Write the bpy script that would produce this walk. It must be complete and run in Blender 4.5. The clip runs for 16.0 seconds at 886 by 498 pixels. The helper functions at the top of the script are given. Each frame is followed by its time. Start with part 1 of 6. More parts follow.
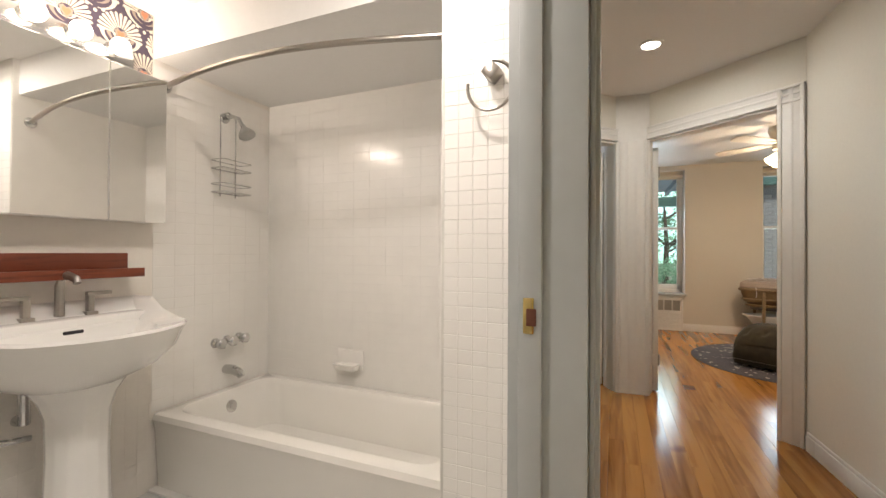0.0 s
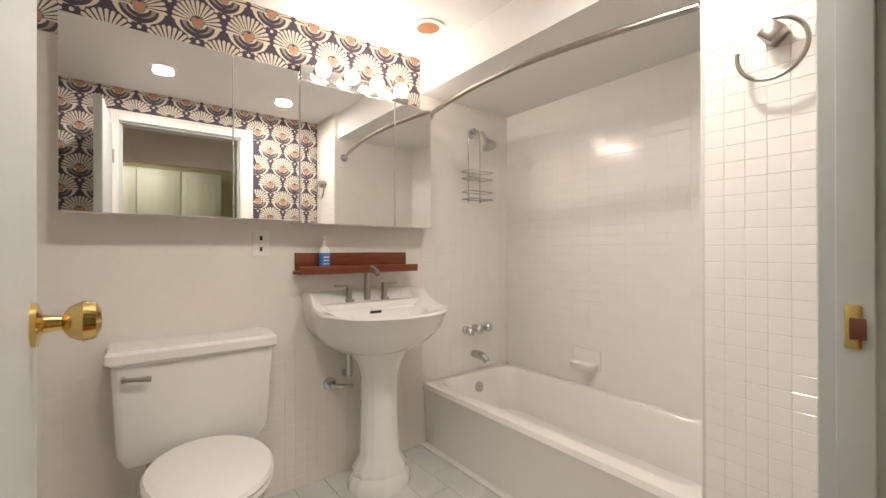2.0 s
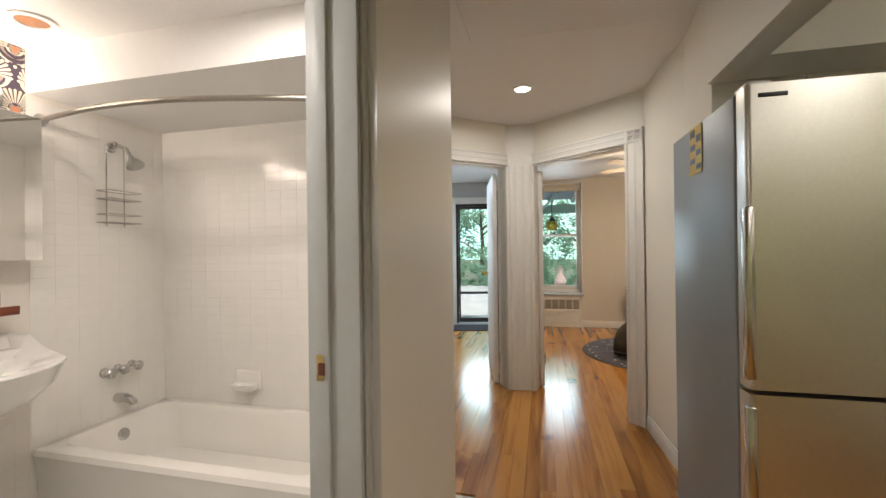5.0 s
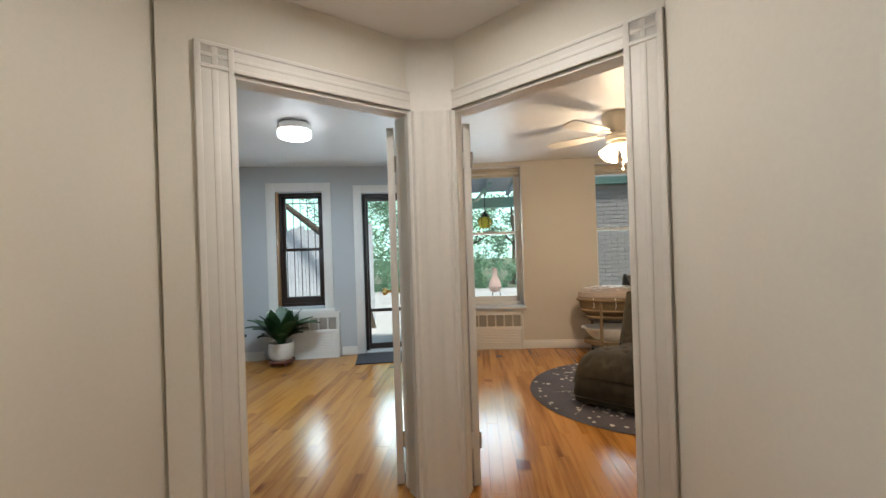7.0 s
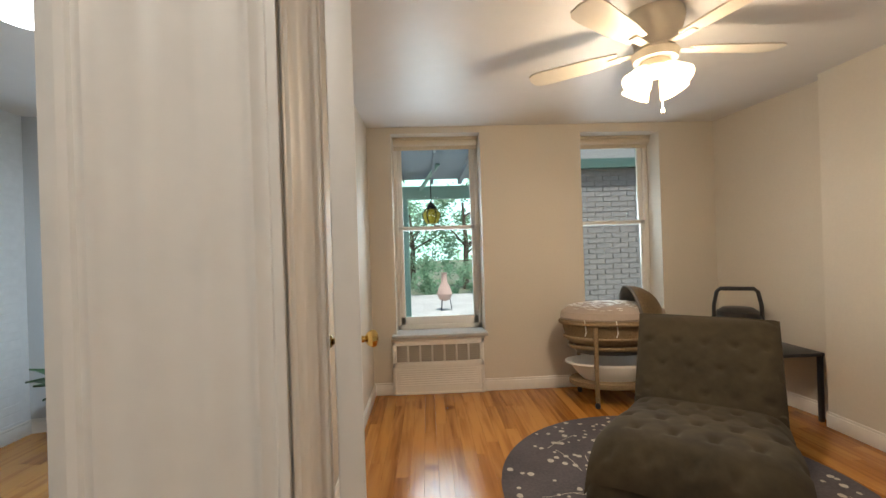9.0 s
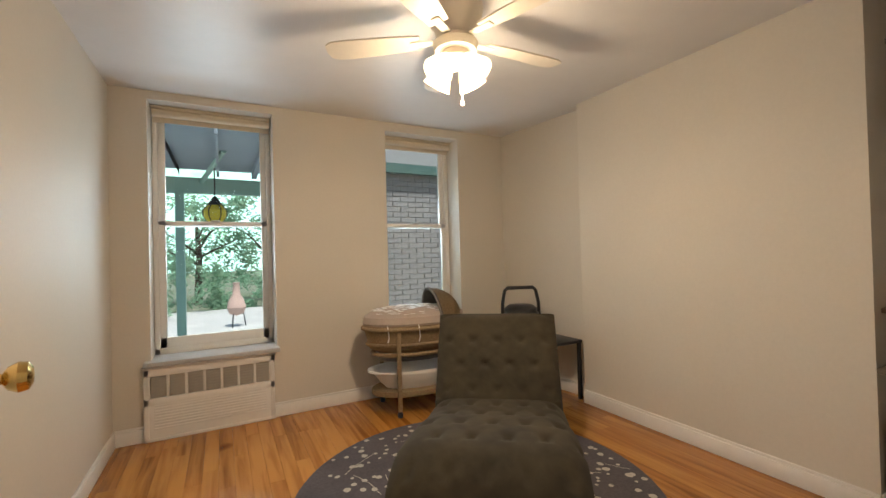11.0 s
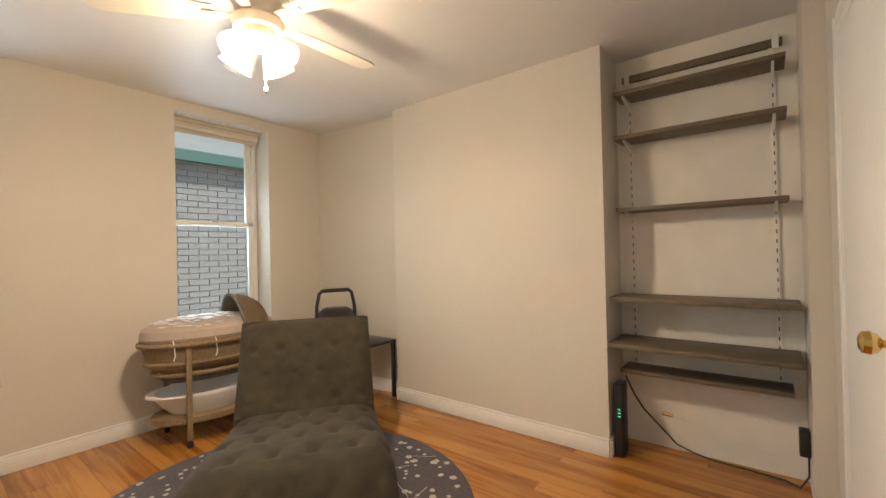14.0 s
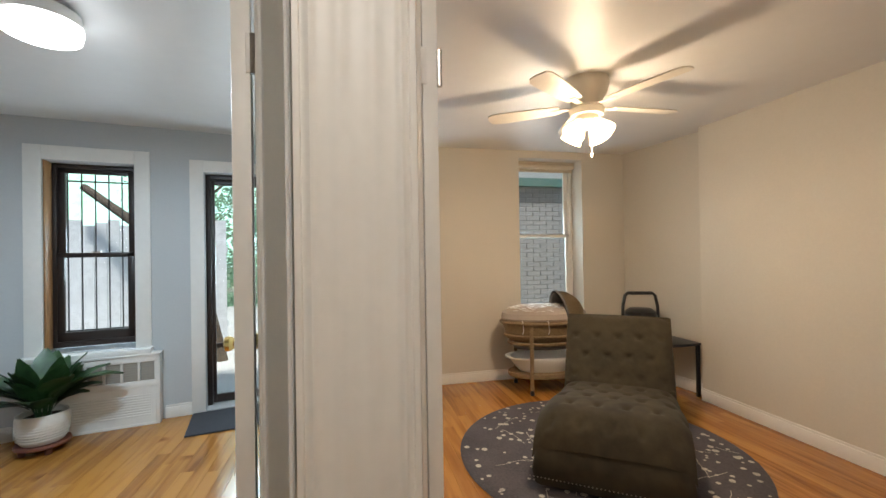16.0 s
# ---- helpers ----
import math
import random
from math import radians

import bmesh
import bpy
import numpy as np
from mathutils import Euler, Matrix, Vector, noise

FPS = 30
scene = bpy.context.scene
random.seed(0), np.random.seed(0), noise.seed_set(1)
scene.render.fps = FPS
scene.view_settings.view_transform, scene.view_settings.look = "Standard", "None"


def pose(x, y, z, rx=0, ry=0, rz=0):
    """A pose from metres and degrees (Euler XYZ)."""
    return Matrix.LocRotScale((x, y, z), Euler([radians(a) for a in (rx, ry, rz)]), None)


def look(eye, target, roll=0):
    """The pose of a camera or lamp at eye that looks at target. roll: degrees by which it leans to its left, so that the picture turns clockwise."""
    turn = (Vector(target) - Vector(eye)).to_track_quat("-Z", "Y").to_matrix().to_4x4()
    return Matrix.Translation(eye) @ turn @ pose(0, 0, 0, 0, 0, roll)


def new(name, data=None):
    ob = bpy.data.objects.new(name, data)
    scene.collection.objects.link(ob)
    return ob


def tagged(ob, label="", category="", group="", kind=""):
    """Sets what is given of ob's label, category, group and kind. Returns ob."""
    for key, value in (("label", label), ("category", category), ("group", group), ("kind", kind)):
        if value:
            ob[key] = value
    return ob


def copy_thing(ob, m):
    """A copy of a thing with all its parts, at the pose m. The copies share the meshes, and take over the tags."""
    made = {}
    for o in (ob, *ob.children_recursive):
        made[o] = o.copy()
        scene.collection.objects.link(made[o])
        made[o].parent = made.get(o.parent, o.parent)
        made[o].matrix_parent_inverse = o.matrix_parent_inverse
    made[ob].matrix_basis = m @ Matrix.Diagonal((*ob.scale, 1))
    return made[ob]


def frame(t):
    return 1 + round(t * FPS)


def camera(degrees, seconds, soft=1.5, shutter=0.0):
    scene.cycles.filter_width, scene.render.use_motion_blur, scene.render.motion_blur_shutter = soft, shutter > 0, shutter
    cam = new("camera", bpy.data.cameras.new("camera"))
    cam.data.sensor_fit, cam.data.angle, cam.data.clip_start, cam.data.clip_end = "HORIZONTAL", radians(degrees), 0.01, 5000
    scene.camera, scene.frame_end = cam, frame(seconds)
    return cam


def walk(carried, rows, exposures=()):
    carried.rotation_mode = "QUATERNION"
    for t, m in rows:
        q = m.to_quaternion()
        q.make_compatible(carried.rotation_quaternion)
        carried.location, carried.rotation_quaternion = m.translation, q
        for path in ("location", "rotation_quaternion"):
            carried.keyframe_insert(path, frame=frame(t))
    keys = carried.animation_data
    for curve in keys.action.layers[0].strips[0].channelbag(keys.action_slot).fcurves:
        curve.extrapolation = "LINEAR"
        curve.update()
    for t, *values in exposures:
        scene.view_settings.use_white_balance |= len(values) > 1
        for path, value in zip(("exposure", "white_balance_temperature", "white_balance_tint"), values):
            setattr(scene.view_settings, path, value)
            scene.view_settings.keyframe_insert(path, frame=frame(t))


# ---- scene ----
cam = camera(93.8, 16.0)
PATH = [
    (0, (0.724, 0.842, 1.151), (-0.04, 2.691, 1.163), 0.3),
    (0.5, (0.709, 0.798, 1.153), (-0.38, 2.476, 1.16), 0.2),
    (1, (0.702, 0.784, 1.148), (-0.637, 2.27, 1.152), 0.1),
    (1.5, (0.701, 0.764, 1.152), (-0.795, 2.093, 1.155), -0.0),
    (2, (0.704, 0.76, 1.15), (-0.886, 1.974, 1.154), -0.1),
    (2.5, (0.711, 0.772, 1.147), (-0.903, 1.954, 1.153), -0.2),
    (3, (0.743, 0.768, 1.152), (-0.833, 2.0, 1.163), -0.2),
    (3.5, (0.839, 0.704, 1.191), (-0.588, 2.105, 1.21), -0.4),
    (4, (0.936, 0.647, 1.223), (-0.211, 2.286, 1.246), -0.5),
    (4.5, (1.003, 0.601, 1.262), (0.22, 2.441, 1.278), -0.6),
    (5, (1.058, 0.69, 1.297), (0.589, 2.634, 1.301), -0.7),
    (5.2, (1.072, 0.805, 1.302), (0.687, 2.767, 1.296), -1.0),
    (7.5, (1.074, 2.881, 1.343), (0.92, 4.875, 1.342), -1.8),
    (8, (1.083, 3.358, 1.355), (0.946, 5.353, 1.349), -1.7),
    (10.3, (1.301, 4.359, 1.248), (1.916, 6.262, 1.274), -1.6),
    (10.5, (1.313, 4.35, 1.247), (2.02, 6.221, 1.27), -1.4),
    (11, (1.318, 4.341, 1.24), (2.258, 6.107, 1.263), -1.5),
    (11.5, (1.344, 4.346, 1.241), (2.481, 5.991, 1.257), -1.5),
    (12, (1.36, 4.353, 1.243), (2.672, 5.862, 1.252), -1.5),
    (12.5, (1.385, 4.359, 1.239), (2.843, 5.729, 1.245), -1.5),
    (13, (1.4, 4.355, 1.232), (2.958, 5.608, 1.239), -1.5),
    (13.5, (1.405, 4.352, 1.236), (3.007, 5.55, 1.244), -1.4),
    (14, (1.389, 4.332, 1.233), (2.967, 5.561, 1.247), -1.3),
    (14.5, (1.275, 4.23, 1.274), (2.731, 5.602, 1.291), -1.2),
    (15, (1.108, 4.025, 1.312), (2.318, 5.617, 1.332), -1.1),
    (15.5, (0.976, 3.798, 1.345), (1.834, 5.604, 1.365), -0.9),
    (16, (0.842, 3.688, 1.362), (1.281, 5.639, 1.375), -0.9),
]
EXPOSURES = [(0, -0.02), (2, -0.05), (3.5, -0.08), (4.5, -0.05), (5, -0.02), (7.5, -0.05), (8, 0.03), (10.5, 0.02), (11, 0.02), (12, 0.25), (13, 0.5), (14, 0.5), (15, 0.32), (16, 0.1)]
walk(cam, [(t, look(eye, target, roll)) for t, eye, target, roll in PATH], EXPOSURES)

# ---- world and lights ----
world = bpy.data.worlds.new("world")
scene.world = world
world.use_nodes = True
wn = world.node_tree
sky = wn.nodes.new("ShaderNodeTexSky")
sky.sky_type, sky.sun_disc = "NISHITA", False
sky.sun_elevation, sky.sun_rotation = radians(67), radians(170)
wn.nodes["Background"].inputs[1].default_value = 0.15
wn.links.new(sky.outputs[0], wn.nodes["Background"].inputs[0])


def lamp(name, kind, place, power, colour, size=0.1, aim=None):
    data = bpy.data.lights.new(name, kind)
    data.energy, data.color = power, colour
    if kind == "AREA":
        data.shape, data.size = "DISK", size
    elif kind == "SUN":
        data.angle = radians(size)
    else:
        data.shadow_soft_size = size
    ob = new(name, data)
    ob.matrix_world = look(place, aim or (place[0], place[1], place[2] - 1))
    return ob


NEUTRAL, COOL = (1.0, 0.94, 0.87), (0.72, 0.87, 1.0)
lamp("sun", "SUN", (2.2, 7.9, 10), 5.0, (1.0, 0.98, 0.95), 6, (1.0, 12, 0))
lamp("hall_light", "AREA", (0.93, 3.70, 2.40), 10, NEUTRAL, 0.11)
lamp("bath_light", "AREA", (0.15, 1.70, 2.25), 10.5, (1.0, 0.905, 0.83), 0.11)
lamp("bath_light", "AREA", (0.02, 0.94, 2.25), 10.5, (1.0, 0.905, 0.83), 0.11)
for y in (1.507, 1.655, 1.797, 1.938):
    lamp("vanity_light", "POINT", (-1.20, y, 2.012), 2.1, (1.0, 0.86, 0.76), 0.035)
lamp("fan_light", "POINT", (2.33, 6.06, 2.0), 20, (1.0, 0.78, 0.545), 0.06)
lamp("fan_light", "AREA", (2.33, 6.06, 2.03), 16, (1.0, 0.80, 0.60), 0.22)
lamp("bedroom_lamp", "AREA", (-0.43, 5.79, 2.29), 38, (0.66, 0.84, 1.0), 0.28)
for p in ((2.45, 0.9), (2.7, 0.1), (2.45, -0.8)):
    lamp("kitchen_light", "AREA", (p[0], p[1], 2.40), 7, NEUTRAL, 0.11)
# daylight that the sky sends through the openings
lamp("window_daylight", "AREA", (1.24, 8.35, 1.5), 16, COOL, 0.8, (1.24, 5, 0.6))
lamp("window_daylight", "AREA", (3.0, 8.4, 1.5), 10, COOL, 0.7, (2.8, 5, 0.6))
lamp("door_daylight", "AREA", (-0.05, 8.25, 1.2), 17, COOL, 0.8, (-0.2, 5, 0.5))
lamp("window_daylight", "AREA", (-1.1, 8.1, 1.4), 11, COOL, 0.6, (-0.9, 5, 0.6))


# ---- materials ----
def material(name, colour, rough=0.6, metal=0.0, grain=0.0, scale=30.0, bump=0.0, second=None, big=1.5, coat=0.0, emit=0.0):
    """A surface with variation at two scales: fine grain and broad, soft unevenness."""
    m = bpy.data.materials.new(name)
    m.use_nodes = True
    n, l = m.node_tree.nodes, m.node_tree.links
    b = n["Principled BSDF"]
    b.inputs["Roughness"].default_value, b.inputs["Metallic"].default_value = rough, metal
    b.inputs["Coat Weight"].default_value = coat
    co = n.new("ShaderNodeTexCoord")
    fine, broad = n.new("ShaderNodeTexNoise"), n.new("ShaderNodeTexNoise")
    fine.inputs["Scale"].default_value, broad.inputs["Scale"].default_value = scale, big
    fine.inputs["Detail"].default_value, broad.inputs["Detail"].default_value = 4, 3
    for t in (fine, broad):
        l.new(co.outputs["Object"], t.inputs["Vector"])
    add = n.new("ShaderNodeMath")
    add.operation = "MULTIPLY_ADD"
    add.inputs[1].default_value = 0.5
    l.new(fine.outputs[0], add.inputs[0])
    half = n.new("ShaderNodeMath")
    half.operation = "MULTIPLY"
    half.inputs[1].default_value = 0.5
    l.new(broad.outputs[0], half.inputs[0])
    l.new(half.outputs[0], add.inputs[2])
    ramp = n.new("ShaderNodeValToRGB")
    c = Vector(colour)
    d = Vector(second) if second else c * (1 - grain)
    ramp.color_ramp.elements[0].position, ramp.color_ramp.elements[1].position = 0.35, 0.65
    ramp.color_ramp.elements[0].color, ramp.color_ramp.elements[1].color = (*d, 1), (*c, 1)
    l.new(add.outputs[0], ramp.inputs[0])
    l.new(ramp.outputs[0], b.inputs["Base Color"])
    if bump:
        bp = n.new("ShaderNodeBump")
        bp.inputs["Strength"].default_value, bp.inputs["Distance"].default_value = bump, 0.004
        l.new(fine.outputs[0], bp.inputs["Height"])
        l.new(bp.outputs[0], b.inputs["Normal"])
    if emit:
        b.inputs["Emission Color"].default_value = (*colour, 1)
        b.inputs["Emission Strength"].default_value = emit
    return m


def wood(name, dark, light, rough=0.3, along=(14, 0.9, 14), vary=0.5):
    """Wood with long grain along the local y axis, each board a little different."""
    m = bpy.data.materials.new(name)
    m.use_nodes = True
    n, l = m.node_tree.nodes, m.node_tree.links
    b = n["Principled BSDF"]
    co, info, geo = n.new("ShaderNodeTexCoord"), n.new("ShaderNodeObjectInfo"), n.new("ShaderNodeNewGeometry")
    rnd = n.new("ShaderNodeMath")
    l.new(info.outputs["Random"], rnd.inputs[0])
    l.new(geo.outputs["Random Per Island"], rnd.inputs[1])
    frac = n.new("ShaderNodeMath")
    frac.operation = "FRACT"
    l.new(rnd.outputs[0], frac.inputs[0])
    shift = n.new("ShaderNodeVectorMath")
    shift.operation = "MULTIPLY_ADD"
    l.new(frac.outputs[0], shift.inputs[0])
    shift.inputs[1].default_value = (17, 31, 7)
    l.new(co.outputs["Object"], shift.inputs[2])
    mp = n.new("ShaderNodeMapping")
    mp.inputs["Scale"].default_value = along
    l.new(shift.outputs[0], mp.inputs[0])
    g = n.new("ShaderNodeTexNoise")
    g.inputs["Scale"].default_value, g.inputs["Detail"].default_value, g.inputs["Distortion"].default_value = 1.6, 5, 0.6
    l.new(mp.outputs[0], g.inputs["Vector"])
    knots = n.new("ShaderNodeTexNoise")
    knots.inputs["Scale"].default_value = 2.2
    l.new(shift.outputs[0], knots.inputs["Vector"])
    knot = n.new("ShaderNodeValToRGB")
    knot.color_ramp.elements[0].position, knot.color_ramp.elements[1].position = 0.70, 0.76
    l.new(knots.outputs[0], knot.inputs[0])
    v = n.new("ShaderNodeMath")
    v.operation = "MULTIPLY_ADD"
    v.inputs[1].default_value = vary
    l.new(frac.outputs[0], v.inputs[0])
    l.new(g.outputs[0], v.inputs[2])
    ramp = n.new("ShaderNodeValToRGB")
    ramp.color_ramp.elements[0].position, ramp.color_ramp.elements[1].position = 0.35, 0.5 + vary * 0.8
    ramp.color_ramp.elements[0].color, ramp.color_ramp.elements[1].color = (*dark, 1), (*light, 1)
    l.new(v.outputs[0], ramp.inputs[0])
    mix = n.new("ShaderNodeMixRGB")
    mix.blend_type = "MULTIPLY"
    mix.inputs[2].default_value = (0.45, 0.30, 0.20, 1)
    l.new(knot.outputs[0], mix.inputs[0])
    l.new(ramp.outputs[0], mix.inputs[1])
    l.new(mix.outputs[0], b.inputs["Base Color"])
    rr = n.new("ShaderNodeMath")
    rr.operation = "MULTIPLY_ADD"
    rr.inputs[1].default_value, rr.inputs[2].default_value = 0.16, rough - 0.08
    l.new(g.outputs[0], rr.inputs[0])
    l.new(rr.outputs[0], b.inputs["Roughness"])
    bp = n.new("ShaderNodeBump")
    bp.inputs["Strength"].default_value, bp.inputs["Distance"].default_value = 0.12, 0.003
    l.new(g.outputs[0], bp.inputs["Height"])
    l.new(bp.outputs[0], b.inputs["Normal"])
    return m


def clear(name, tint=(0.95, 0.98, 0.97)):
    m = bpy.data.materials.new(name)
    m.use_nodes = True
    n, l = m.node_tree.nodes, m.node_tree.links
    mixer, tr, gl, fr = (n.new("ShaderNode" + k) for k in ("MixShader", "BsdfTransparent", "BsdfGlossy", "Fresnel"))
    tr.inputs[0].default_value = (*tint, 1)
    gl.inputs["Roughness"].default_value = 0.02
    l.new(fr.outputs[0], mixer.inputs[0])
    l.new(tr.outputs[0], mixer.inputs[1])
    l.new(gl.outputs[0], mixer.inputs[2])
    l.new(mixer.outputs[0], n["Material Output"].inputs[0])
    return m


def leafy(name, light, dark):
    """Thin leaves that let part of the daylight through."""
    m = bpy.data.materials.new(name)
    m.use_nodes = True
    n, l = m.node_tree.nodes, m.node_tree.links
    mixer, df, tl = (n.new("ShaderNode" + k) for k in ("MixShader", "BsdfDiffuse", "BsdfTranslucent"))
    geo, ramp = n.new("ShaderNodeNewGeometry"), n.new("ShaderNodeValToRGB")
    ramp.color_ramp.elements[0].color, ramp.color_ramp.elements[1].color = (*dark, 1), (*light, 1)
    l.new(geo.outputs["Random Per Island"], ramp.inputs[0])
    l.new(ramp.outputs[0], df.inputs[0])
    l.new(ramp.outputs[0], tl.inputs[0])
    mixer.inputs[0].default_value = 0.45
    l.new(df.outputs[0], mixer.inputs[1])
    l.new(tl.outputs[0], mixer.inputs[2])
    l.new(mixer.outputs[0], n["Material Output"].inputs[0])
    return m


